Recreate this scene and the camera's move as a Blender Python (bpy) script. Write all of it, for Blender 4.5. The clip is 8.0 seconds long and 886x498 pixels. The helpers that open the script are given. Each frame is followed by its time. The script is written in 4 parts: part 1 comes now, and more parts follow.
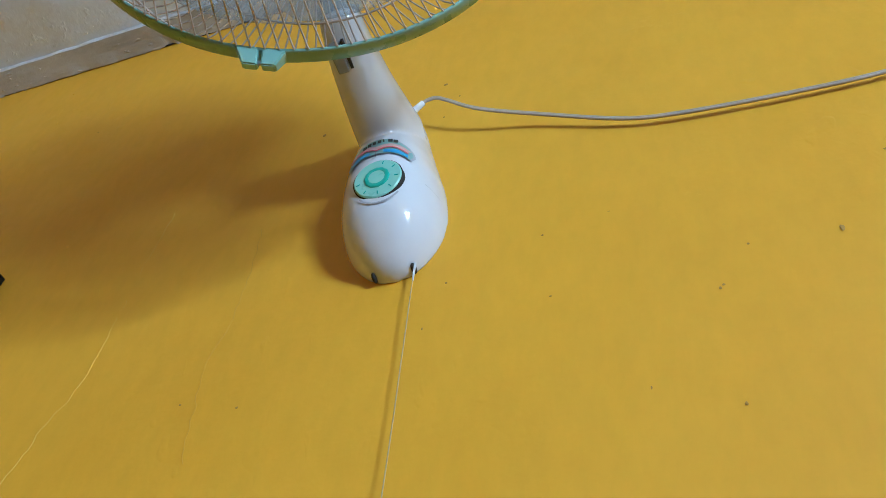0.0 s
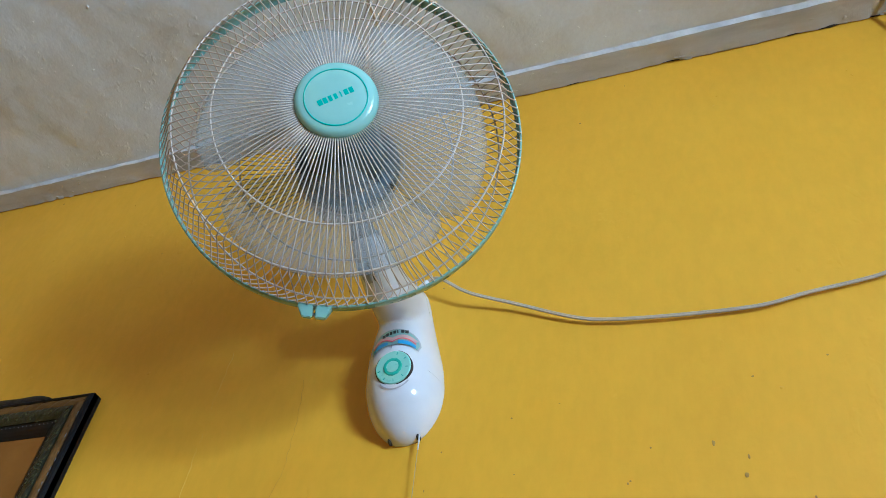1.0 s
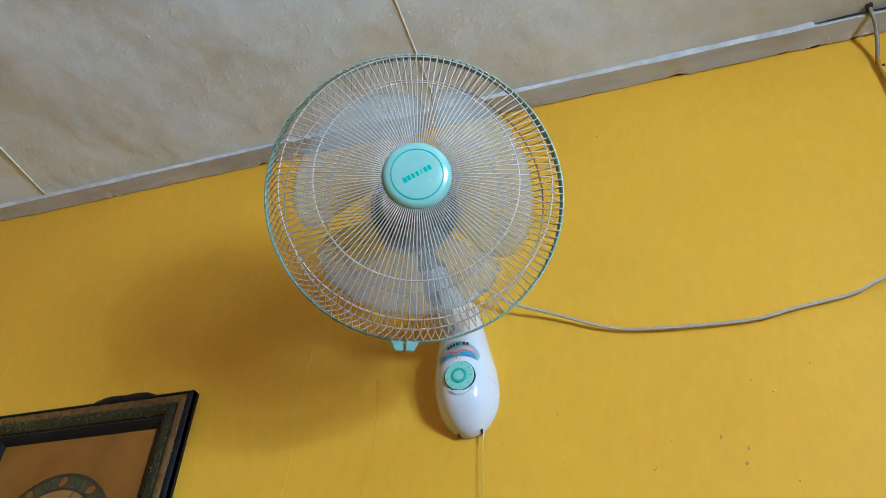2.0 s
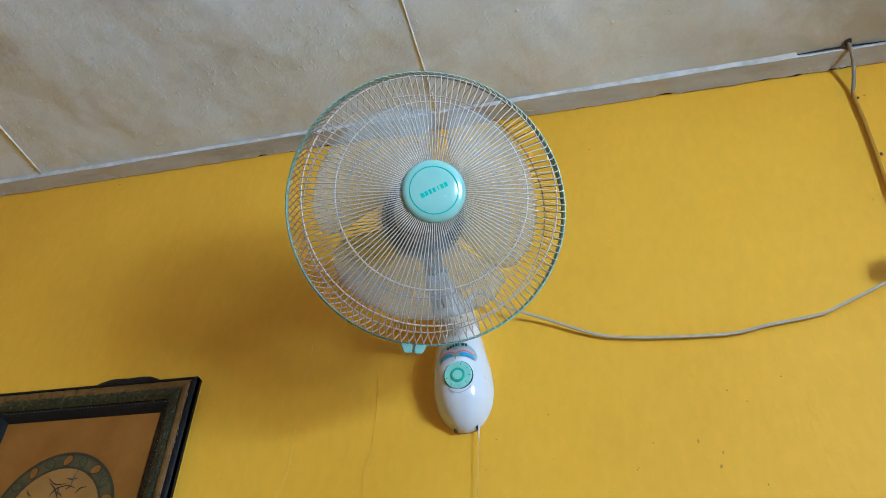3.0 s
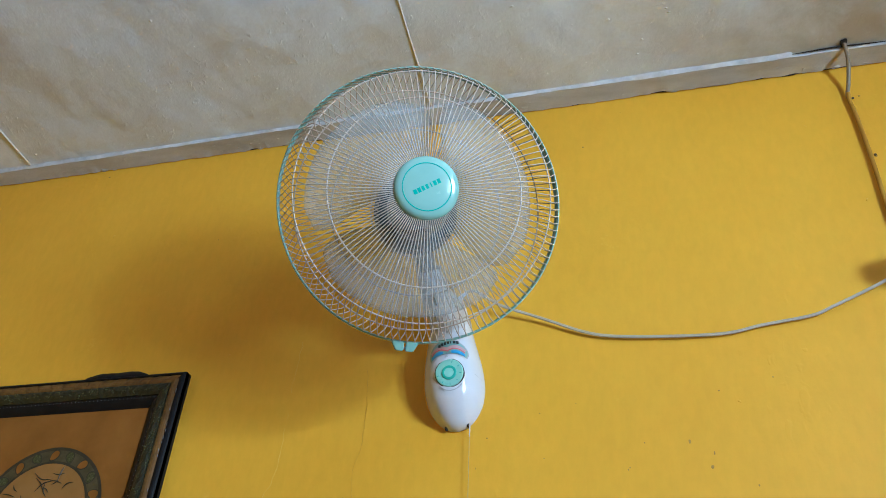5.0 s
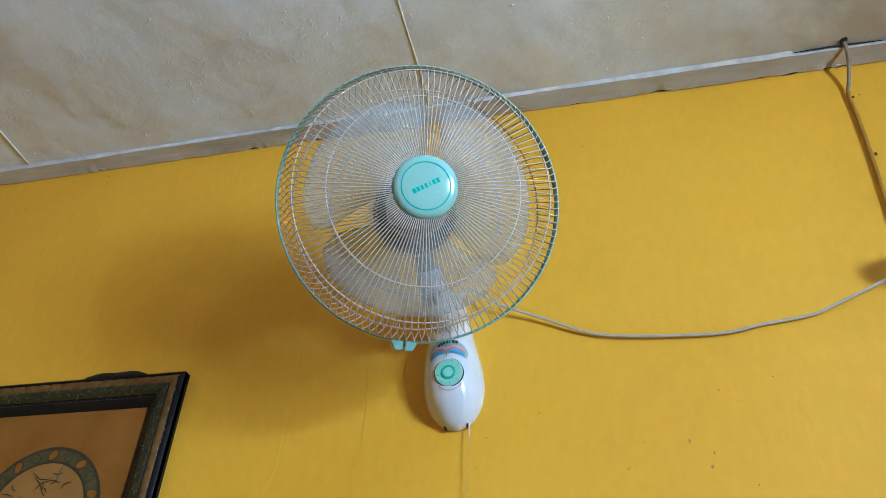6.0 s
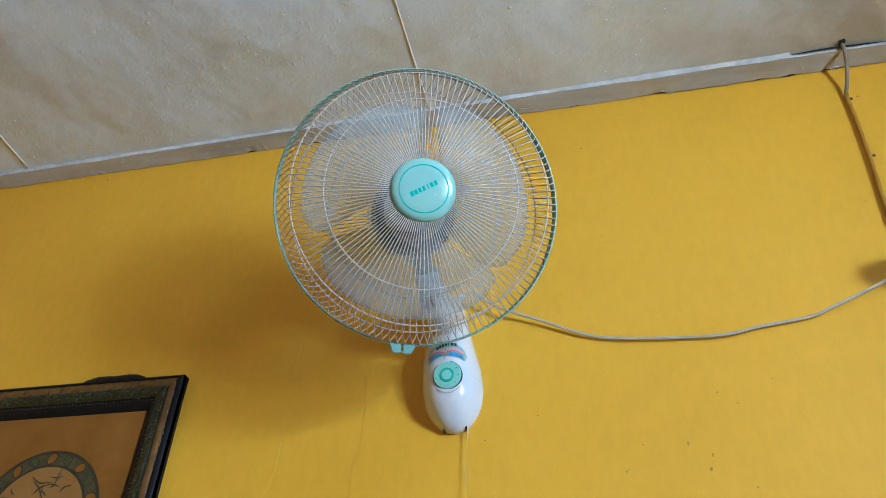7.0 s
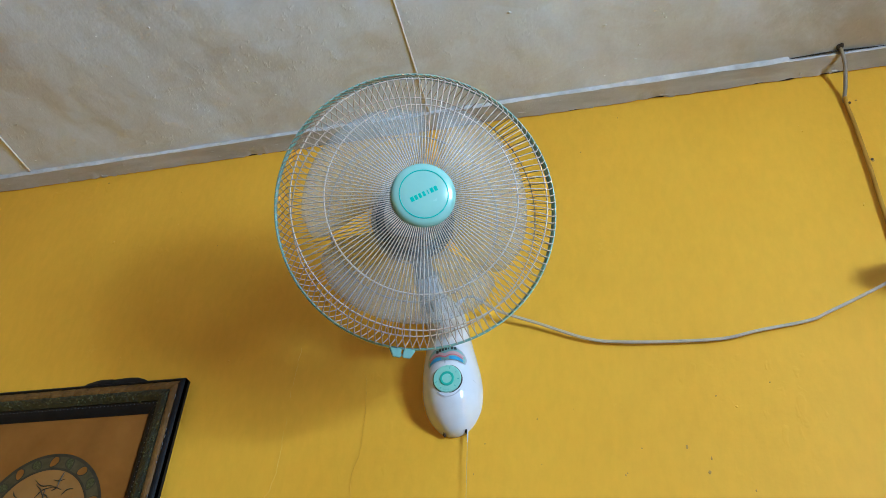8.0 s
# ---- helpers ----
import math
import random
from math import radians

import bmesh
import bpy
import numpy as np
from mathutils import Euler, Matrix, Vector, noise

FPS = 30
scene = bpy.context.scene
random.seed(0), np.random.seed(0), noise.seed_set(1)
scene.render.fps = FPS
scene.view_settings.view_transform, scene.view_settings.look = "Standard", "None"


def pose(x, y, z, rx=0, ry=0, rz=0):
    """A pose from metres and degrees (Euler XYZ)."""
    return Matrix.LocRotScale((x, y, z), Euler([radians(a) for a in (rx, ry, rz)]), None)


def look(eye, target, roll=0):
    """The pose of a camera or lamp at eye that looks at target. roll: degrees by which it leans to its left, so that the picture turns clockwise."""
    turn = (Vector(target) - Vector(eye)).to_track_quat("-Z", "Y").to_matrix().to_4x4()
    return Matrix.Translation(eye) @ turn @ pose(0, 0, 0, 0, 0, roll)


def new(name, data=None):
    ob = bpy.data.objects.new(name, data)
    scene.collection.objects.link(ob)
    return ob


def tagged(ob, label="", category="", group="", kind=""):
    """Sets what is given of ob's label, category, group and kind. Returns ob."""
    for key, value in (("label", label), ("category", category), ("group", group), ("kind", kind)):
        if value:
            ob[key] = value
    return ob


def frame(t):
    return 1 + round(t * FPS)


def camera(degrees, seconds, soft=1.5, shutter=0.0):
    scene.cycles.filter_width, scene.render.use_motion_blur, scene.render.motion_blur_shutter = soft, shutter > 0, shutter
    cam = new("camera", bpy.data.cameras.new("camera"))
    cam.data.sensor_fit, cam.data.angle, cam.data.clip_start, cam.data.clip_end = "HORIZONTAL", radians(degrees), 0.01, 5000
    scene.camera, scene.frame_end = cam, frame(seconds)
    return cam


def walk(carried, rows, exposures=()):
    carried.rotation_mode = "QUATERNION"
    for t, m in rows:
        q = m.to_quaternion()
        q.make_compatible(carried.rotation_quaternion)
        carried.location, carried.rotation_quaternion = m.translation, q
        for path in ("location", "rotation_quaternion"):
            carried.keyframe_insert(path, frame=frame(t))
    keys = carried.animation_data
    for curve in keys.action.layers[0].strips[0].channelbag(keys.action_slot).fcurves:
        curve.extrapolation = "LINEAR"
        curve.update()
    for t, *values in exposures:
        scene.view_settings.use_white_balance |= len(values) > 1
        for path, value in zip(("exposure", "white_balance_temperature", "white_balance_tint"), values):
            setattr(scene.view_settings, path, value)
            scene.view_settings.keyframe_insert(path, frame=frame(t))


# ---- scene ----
cam = camera(57.1, 8.0, soft=0.6)
PATH = [
    (0, (0.218, -0.465, 1.48), (-0.298, 0.745, 2.986), 6.1),
    (0.5, (0.254, -0.659, 1.444), (-0.222, 0.559, 2.957), 6.7),
    (1, (0.345, -0.825, 1.446), (-0.195, 0.443, 2.895), 7.2),
    (1.5, (0.373, -0.951, 1.444), (-0.225, 0.377, 2.814), 6.1),
    (2, (0.319, -1.136, 1.426), (-0.202, 0.311, 2.704), 3.2),
    (2.2, (0.297, -1.189, 1.417), (-0.186, 0.287, 2.677), 2.7),
    (3.3, (0.27, -1.256, 1.414), (-0.153, 0.266, 2.64), 3.3),
    (3.5, (0.271, -1.26, 1.42), (-0.148, 0.268, 2.642), 3.3),
    (4, (0.269, -1.255, 1.42), (-0.145, 0.273, 2.642), 3.3),
    (4.5, (0.268, -1.248, 1.421), (-0.144, 0.278, 2.646), 3.3),
    (6, (0.269, -1.242, 1.424), (-0.144, 0.285, 2.648), 3.3),
    (6.5, (0.272, -1.238, 1.423), (-0.142, 0.285, 2.651), 3.3),
    (7, (0.273, -1.242, 1.425), (-0.141, 0.282, 2.653), 3.2),
    (7.5, (0.277, -1.248, 1.426), (-0.137, 0.275, 2.655), 3.2),
    (8, (0.276, -1.252, 1.427), (-0.139, 0.272, 2.654), 3.2),
]
walk(cam, [(t, look(eye, target, roll)) for t, eye, target, roll in PATH],
     exposures=[(0.0, -0.14, 4800, 10), (1.0, -0.06, 4800, 10), (2.0, 0.0, 4800, 10), (8.0, 0.0, 4800, 10)])

# ---- light ----
world = bpy.data.worlds.new("world")
scene.world = world
world.use_nodes = True
wn = world.node_tree
sky = wn.nodes.new("ShaderNodeTexSky")
sky.sky_type, sky.sun_disc = "NISHITA", False
sky.sun_elevation, sky.sun_rotation = radians(50), radians(100)
wn.links.new(sky.outputs["Color"], wn.nodes["Background"].inputs["Color"])
wn.nodes["Background"].inputs["Strength"].default_value = 0.06

# daylight in the two window openings of the room
def window_light(name, m, width, height, power, colour):
    data = bpy.data.lights.new(name, "AREA")
    data.shape, data.size, data.size_y = "RECTANGLE", width, height
    data.energy, data.color = power, colour
    ob = new(name, data)
    ob.matrix_world = m
    return ob


EAST_X, WEST_X, SOUTH_Y, CEIL_Z = 2.0, -2.6, -4.8, 2.792
WIN_E = (-2.32, -1.56, 1.80, 2.34)      # y0, y1, z0, z1 of the east window
WIN_S = (-1.9, -0.7, 0.9, 2.1)          # x0, x1, z0, z1 of the south window
window_light("window_light_east", look((EAST_X + 0.20, sum(WIN_E[:2]) / 2, sum(WIN_E[2:]) / 2), (0, sum(WIN_E[:2]) / 2, sum(WIN_E[2:]) / 2)), 0.74, 0.52, 190.0, (0.78, 0.91, 0.89))
window_light("window_light_south", look((sum(WIN_S[:2]) / 2, SOUTH_Y - 0.02, sum(WIN_S[2:]) / 2), (sum(WIN_S[:2]) / 2, 0, sum(WIN_S[2:]) / 2)), 1.15, 1.15, 1.2, (1.0, 0.95, 0.88))


# ---- materials ----
def mat(name, colour, rough=0.5, metal=0.0, spec=0.5, coat=0.0):
    m = bpy.data.materials.new(name)
    m.use_nodes = True
    b = m.node_tree.nodes["Principled BSDF"]
    b.inputs["Base Color"].default_value = (*colour, 1)
    b.inputs["Roughness"].default_value = rough
    b.inputs["Metallic"].default_value = metal
    b.inputs["Specular IOR Level"].default_value = spec
    b.inputs["Coat Weight"].default_value = coat
    return m


def nd(m, kind, **values):
    n = m.node_tree.nodes.new(kind)
    for k, v in values.items():
        n.inputs[k].default_value = v
    return n


def ln(m, a, b):
    m.node_tree.links.new(a, b)


def noise_tex(m, scale, detail=4.0, rough=0.55, stretch=(1, 1, 1), distortion=0.0):
    tc = nd(m, "ShaderNodeTexCoord")
    mp = nd(m, "ShaderNodeMapping", Scale=stretch)
    ln(m, tc.outputs["Object"], mp.inputs["Vector"])
    n = nd(m, "ShaderNodeTexNoise", Scale=scale, Detail=detail, Roughness=rough, Distortion=distortion)
    ln(m, mp.outputs["Vector"], n.inputs["Vector"])
    return n.outputs["Fac"]


def ramp(m, fac, stops):
    r = nd(m, "ShaderNodeValToRGB")
    els = r.color_ramp.elements
    while len(els) < len(stops):
        els.new(0.5)
    for e, (p, c) in zip(els, stops):
        e.position, e.color = p, (*c, 1) if len(c) == 3 else c
    ln(m, fac, r.inputs["Fac"])
    return r.outputs["Color"]


def mix(m, fac, a, b, mode="MIX"):
    n = m.node_tree.nodes.new("ShaderNodeMix")
    n.data_type, n.blend_type = "RGBA", mode
    for sock, v in ((n.inputs["Factor"], fac), (n.inputs[6], a), (n.inputs[7], b)):
        if isinstance(v, (int, float)):
            sock.default_value = v
        elif isinstance(v, tuple):
            sock.default_value = (*v, 1)
        else:
            ln(m, v, sock)
    return n.outputs[2]


def bump(m, height, strength, distance, prev=None):
    n = nd(m, "ShaderNodeBump", Strength=strength, Distance=distance)
    ln(m, height, n.inputs["Height"])
    if prev:
        ln(m, prev, n.inputs["Normal"])
    return n.outputs["Normal"]


def finish(m, colour=None, rough=None, normal=None):
    b = m.node_tree.nodes["Principled BSDF"]
    for key, v in (("Base Color", colour), ("Roughness", rough), ("Normal", normal)):
        if v is not None:
            ln(m, v, b.inputs[key])
    return m


def yellow_paint():
    m = mat("yellow_paint", (0.765, 0.413, 0.020), 0.5, spec=0.22)
    big = ramp(m, noise_tex(m, 2.2, 5, 0.6), [(0.3, (0.73, 0.388, 0.017)), (0.7, (0.795, 0.436, 0.024))])
    fine = ramp(m, noise_tex(m, 60, 4, 0.6, (1, 1, 0.45)), [(0.35, (0.97, 0.97, 0.97)), (0.65, (1.02, 1.02, 1.02))])
    c = mix(m, 1.0, big, fine, "MULTIPLY")
    worn = ramp(m, noise_tex(m, 9, 6, 0.7), [(0.66, (0, 0, 0)), (0.74, (1, 1, 1))])
    c = mix(m, worn, c, (0.795, 0.455, 0.036))
    r = ramp(m, noise_tex(m, 5, 4), [(0.3, (0.42, 0.42, 0.42)), (0.7, (0.58, 0.58, 0.58))])
    n = bump(m, noise_tex(m, 3.0, 3), 0.35, 0.012)
    n = bump(m, noise_tex(m, 38, 3, 0.5, (1, 1, 0.5)), 0.12, 0.0022, n)
    n = bump(m, noise_tex(m, 160, 3), 0.18, 0.0008, n)
    patch = ramp(m, noise_tex(m, 2.6, 3), [(0.48, (0, 0, 0)), (0.66, (1, 1, 1))])
    chips = ramp(m, noise_tex(m, 46, 2, 0.5, (1, 1, 0.55), 0.5), [(0.60, (0, 0, 0)), (0.70, (1, 1, 1))])
    n = bump(m, mix(m, 1.0, chips, patch, "MULTIPLY"), 0.24, 0.002, n)
    return finish(m, c, r, n)


def ceiling_plaster():
    m = mat("ceiling_plaster", (0.5, 0.48, 0.44), 0.75, spec=0.2)
    big = ramp(m, noise_tex(m, 2.6, 6, 0.62, distortion=0.5), [(0.30, (0.665, 0.67, 0.69)), (0.46, (0.72, 0.75, 0.785)), (0.62, (0.755, 0.80, 0.86))])
    stain = ramp(m, noise_tex(m, 5.5, 6, 0.6, (1, 1.6, 1), 0.6), [(0.50, (0, 0, 0)), (0.57, (1, 1, 1))])
    c = mix(m, stain, big, mix(m, 1.0, big, (0.96, 0.94, 0.905), "MULTIPLY"))
    # old damp stain spreading from the hole of the cable
    place = m.node_tree.nodes.new("ShaderNodeNewGeometry")
    far = m.node_tree.nodes.new("ShaderNodeVectorMath")
    far.operation = "DISTANCE"
    far.inputs[1].default_value = (0.85, -0.22, CEIL_Z)
    m.node_tree.links.new(place.outputs["Position"], far.inputs[0])
    damp = ramp(m, far.outputs["Value"], [(0.12, (1, 1, 1)), (0.55, (0, 0, 0))])
    cloud = ramp(m, noise_tex(m, 7, 5, 0.6, distortion=0.4), [(0.36, (0.25, 0.25, 0.25)), (0.60, (1, 1, 1))])
    c = mix(m, mix(m, 1.0, damp, cloud, "MULTIPLY"), c, (0.47, 0.43, 0.355))
    fine = ramp(m, noise_tex(m, 120, 5, 0.65), [(0.3, (0.965, 0.96, 0.955)), (0.6, (1.01, 1.01, 1.01))])
    c = mix(m, 1.0, c, fine, "MULTIPLY")
    n = bump(m, noise_tex(m, 5, 2), 0.6, 0.02)
    n = bump(m, noise_tex(m, 40, 3, 0.5), 0.26, 0.004, n)
    n = bump(m, noise_tex(m, 150, 3, 0.5), 0.28, 0.0014, n)
    patch = ramp(m, noise_tex(m, 3.4, 3), [(0.42, (0.15, 0.15, 0.15)), (0.62, (1, 1, 1))])
    dents = ramp(m, noise_tex(m, 70, 2, 0.5), [(0.62, (0, 0, 0)), (0.72, (1, 1, 1))])
    n = bump(m, mix(m, 1.0, dents, patch, "MULTIPLY"), 0.3, 0.0018, n)
    return finish(m, c, None, n)


def lath_wood():
    m = mat("lath_paint", (0.44, 0.41, 0.36), 0.7, spec=0.2)
    c = ramp(m, noise_tex(m, 7, 6, 0.65, (0.5, 2, 2)), [(0.32, (0.40, 0.37, 0.325)), (0.5, (0.50, 0.475, 0.435)), (0.7, (0.58, 0.56, 0.535))])
    n = bump(m, noise_tex(m, 50, 6, 0.65, (0.5, 1, 1)), 0.45, 0.005)
    return finish(m, c, None, n)


def varied(name, a, b, scale, rough, bump_size=0.0, spec=0.5, metal=0.0, coat=0.0, stretch=(1, 1, 1)):
    m = mat(name, a, rough, metal, spec, coat)
    c = ramp(m, noise_tex(m, scale, 5, 0.6, stretch), [(0.3, a), (0.7, b)])
    r = ramp(m, noise_tex(m, scale * 3, 4), [(0.3, (max(rough - 0.06, 0.02),) * 3), (0.7, (rough + 0.08,) * 3)])
    n = bump(m, noise_tex(m, scale * 6, 4), 0.3, bump_size) if bump_size else None
    return finish(m, c, r, n)


M_WALL = yellow_paint()
M_CEIL = ceiling_plaster()
M_LATH = lath_wood()
M_WHITEEDGE = varied("white_emulsion", (0.42, 0.415, 0.42), (0.74, 0.74, 0.77), 22, 0.6, 0.001)
M_FILLER = varied("joint_filler", (0.62, 0.53, 0.43), (0.76, 0.70, 0.62), 20, 0.7, 0.001)
M_FLOOR = varied("floor_tile_brown", (0.12, 0.064, 0.034), (0.16, 0.088, 0.048), 3, 0.5, 0.001)
M_DARK = varied("dark_gap", (0.02, 0.017, 0.014), (0.04, 0.033, 0.026), 40, 0.85)
M_WHITE = varied("white_plastic", (0.66, 0.675, 0.735), (0.70, 0.715, 0.775), 18, 0.09, 0.0, 0.5)
M_GREEN = varied("mint_plastic", (0.255, 0.475, 0.43), (0.29, 0.515, 0.47), 20, 0.2)
M_RIM = varied("rim_mint_plastic", (0.20, 0.37, 0.335), (0.25, 0.43, 0.385), 20, 0.28)
M_GREENDARK = varied("teal_print", (0.008, 0.36, 0.29), (0.012, 0.40, 0.32), 60, 0.4)
M_DIAL = varied("dial_mint", (0.29, 0.62, 0.53), (0.34, 0.67, 0.58), 30, 0.3)
M_GRIP = varied("dial_grip_green", (0.05, 0.42, 0.32), (0.07, 0.47, 0.36), 60, 0.4)
M_WIRE = varied("wire_plated", (0.44, 0.375, 0.325), (0.57, 0.49, 0.43), 40, 0.42, 0.0, 0.5, 0.1)
# teal plastic; the shade inside the cage is darkened into its colour
M_HUB = varied("shaded_teal_plastic", (0.050, 0.088, 0.13), (0.068, 0.11, 0.155), 20, 0.35)
M_PLATE = varied("dark_green_plate", (0.035, 0.055, 0.075), (0.055, 0.08, 0.10), 20, 0.45)
# white plastic neck; motor shade and bluish haze are put into this slate grey
M_NECK = varied("shaded_white_plastic", (0.20, 0.225, 0.27), (0.26, 0.285, 0.33), 40, 0.4)
M_STEEL = varied("grey_steel", (0.30, 0.31, 0.33), (0.42, 0.43, 0.45), 50, 0.35, 0.0, 0.5, 0.8)
M_GREYPL = varied("grey_plastic", (0.20, 0.22, 0.25), (0.28, 0.30, 0.33), 40, 0.45)
M_CORD = varied("cord_grey_pvc", (0.42, 0.34, 0.27), (0.52, 0.425, 0.345), 60, 0.45)
M_CABLE = varied("cable_old_pvc", (0.36, 0.18, 0.016), (0.48, 0.26, 0.028), 18, 0.75, 0.0, 0.15)
M_CABLETOP = varied("cable_bare_pvc", (0.20, 0.15, 0.095), (0.31, 0.25, 0.18), 30, 0.5)
M_STRING = varied("string_white", (0.40, 0.30, 0.13), (0.50, 0.39, 0.20), 90, 0.7)
M_BLACKW = varied("black_lacquer", (0.006, 0.006, 0.007), (0.012, 0.011, 0.012), 30, 0.42, 0.0005, 0.15)
M_BROWNW = varied("brown_wood", (0.095, 0.045, 0.009), (0.18, 0.088, 0.020), 25, 0.5, 0.0006, 0.25, stretch=(3, 1, 3))
M_CARVED = varied("dark_carving", (0.010, 0.012, 0.005), (0.036, 0.034, 0.014), 120, 0.42, 0.002, 0.6, 0.3)
M_LEAF = varied("bronze_leaf", (0.022, 0.026, 0.009), (0.125, 0.12, 0.05), 300, 0.5, 0.0, 0.25)
M_BEAD = varied("dull_silver", (0.10, 0.10, 0.11), (0.30, 0.30, 0.31), 200, 0.35, 0.0, 0.5, 0.5)
M_BOARD = varied("brown_board", (0.165, 0.062, 0.007), (0.30, 0.125, 0.019), 5, 0.45, 0.0004, 0.2)
M_CREAMPIC = varied("faded_orange", (0.26, 0.122, 0.024), (0.33, 0.162, 0.040), 12, 0.4)
M_OLIVE = varied("olive_paint", (0.034, 0.030, 0.013), (0.085, 0.066, 0.028), 50, 0.4)
M_INK = varied("dark_ink", (0.02, 0.016, 0.01), (0.045, 0.035, 0.02), 50, 0.5)
M_ST_TEAL = varied("sticker_teal", (0.22, 0.40, 0.39), (0.30, 0.48, 0.46), 60, 0.35)
M_ST_BLUE = varied("sticker_blue", (0.05, 0.30, 0.62), (0.08, 0.36, 0.68), 60, 0.35)
M_ST_RED = varied("sticker_red", (0.62, 0.10, 0.16), (0.70, 0.16, 0.22), 60, 0.35)
M_ST_PINK = varied("sticker_pink", (0.55, 0.35, 0.36), (0.62, 0.42, 0.42), 60, 0.35)
M_SEAM = varied("seam_grey", (0.36, 0.37, 0.42), (0.46, 0.47, 0.52), 60, 0.5)
M_PRINT = varied("black_print", (0.02, 0.035, 0.035), (0.03, 0.045, 0.045), 60, 0.4)
M_SOCKET = varied("brown_bakelite", (0.05, 0.03, 0.018), (0.09, 0.055, 0.03), 40, 0.35)
M_SPECK = varied("wall_dirt", (0.30, 0.16, 0.03), (0.46, 0.27, 0.05), 80, 0.7)
M_CRACK = varied("crack_line", (0.60, 0.315, 0.02), (0.70, 0.39, 0.03), 60, 0.7)
M_CRACKLT = varied("crack_ridge", (0.77, 0.48, 0.055), (0.80, 0.53, 0.085), 60, 0.6)


# the see-through mix puts the haze of spinning blades into the material
def haze_blade_mix():
    m = bpy.data.materials.new("haze_blade")
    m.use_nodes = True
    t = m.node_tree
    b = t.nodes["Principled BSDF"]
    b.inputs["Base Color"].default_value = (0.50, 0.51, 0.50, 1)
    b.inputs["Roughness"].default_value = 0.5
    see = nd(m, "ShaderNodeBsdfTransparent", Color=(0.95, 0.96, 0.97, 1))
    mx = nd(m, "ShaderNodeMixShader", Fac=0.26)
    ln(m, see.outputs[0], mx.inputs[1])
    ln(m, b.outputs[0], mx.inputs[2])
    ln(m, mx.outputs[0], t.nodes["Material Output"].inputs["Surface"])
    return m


M_BLADE = haze_blade_mix()


# ---- mesh helpers ----
def mesh_of(name, bm, material, smooth=False):
    bmesh.ops.recalc_face_normals(bm, faces=bm.faces[:])
    me = bpy.data.meshes.new(name)
    bm.to_mesh(me)
    bm.free()
    for m in material if isinstance(material, (list, tuple)) else [material]:
        me.materials.append(m)
    if smooth:
        for p in me.polygons:
            p.use_smooth = True
    return me


def part(name, bm, material, parent=None, label="", smooth=False, m=None):
    ob = new(name, mesh_of(name, bm, material, smooth))
    if parent:
        ob.parent = parent
    if m is not None:
        ob.matrix_basis = m
    if label:
        tagged(ob, label)
    return ob


def box(bm, x0, x1, y0, y1, z0, z1, bevel=0.0, m=None):
    made = bmesh.ops.create_cube(bm, size=1)["verts"]
    for v in made:
        v.co = Vector(((x0 + x1) / 2 + v.co.x * (x1 - x0), (y0 + y1) / 2 + v.co.y * (y1 - y0), (z0 + z1) / 2 + v.co.z * (z1 - z0)))
        if m is not None:
            v.co = m @ v.co
    if bevel:
        edges = list({e for v in made for e in v.link_edges})
        bmesh.ops.bevel(bm, geom=edges, offset=bevel, segments=2, profile=0.5, affect="EDGES")
    return bm


def tube(bm, pts, radius, sides=8, closed=False, caps=True):
    """A round tube along points; radius is one number or one for each point."""
    pts = [Vector(p) for p in pts]
    n = len(pts)
    rad = radius if isinstance(radius, (list, tuple)) else [radius] * n
    rings, ref = [], None
    for i, p in enumerate(pts):
        a = pts[(i - 1) % n] if closed or i else p
        b = pts[(i + 1) % n] if closed or i < n - 1 else p
        d = (b - a).normalized()
        if ref is None:
            ref = d.orthogonal().normalized()
        ref = (ref - d * ref.dot(d)).normalized()
        side = d.cross(ref)
        rings.append([bm.verts.new(p + rad[i] * (math.cos(2 * math.pi * k / sides) * ref + math.sin(2 * math.pi * k / sides) * side)) for k in range(sides)])
    for i in range(n if closed else n - 1):
        r0, r1 = rings[i], rings[(i + 1) % n]
        for k in range(sides):
            bm.faces.new((r0[k], r0[(k + 1) % sides], r1[(k + 1) % sides], r1[k]))
    if caps and not closed:
        bm.faces.new(rings[0][::-1])
        bm.faces.new(rings[-1])
    return bm


def lathe(bm, profile, steps=48, closed=False, squash=None):
    """Turns (radius, height) pairs round z. squash(angle) scales the radius."""
    rings = []
    for r, z in profile:
        if r < 1e-6:
            rings.append([bm.verts.new((0, 0, z))])
        else:
            row = []
            for k in range(steps):
                a = 2 * math.pi * k / steps
                q = r * (squash(a) if squash else 1)
                row.append(bm.verts.new((q * math.cos(a), q * math.sin(a), z)))
            rings.append(row)
    pairs = list(zip(rings, rings[1:])) + ([(rings[-1], rings[0])] if closed else [])
    for r0, r1 in pairs:
        for k in range(steps):
            a, b = r0[k % len(r0)], r0[(k + 1) % len(r0)]
            c, d = r1[(k + 1) % len(r1)], r1[k % len(r1)]
            vs = []
            for v in (a, b, c, d):
                if v not in vs:
                    vs.append(v)
            if len(vs) > 2:
                bm.faces.new(vs)
    return bm


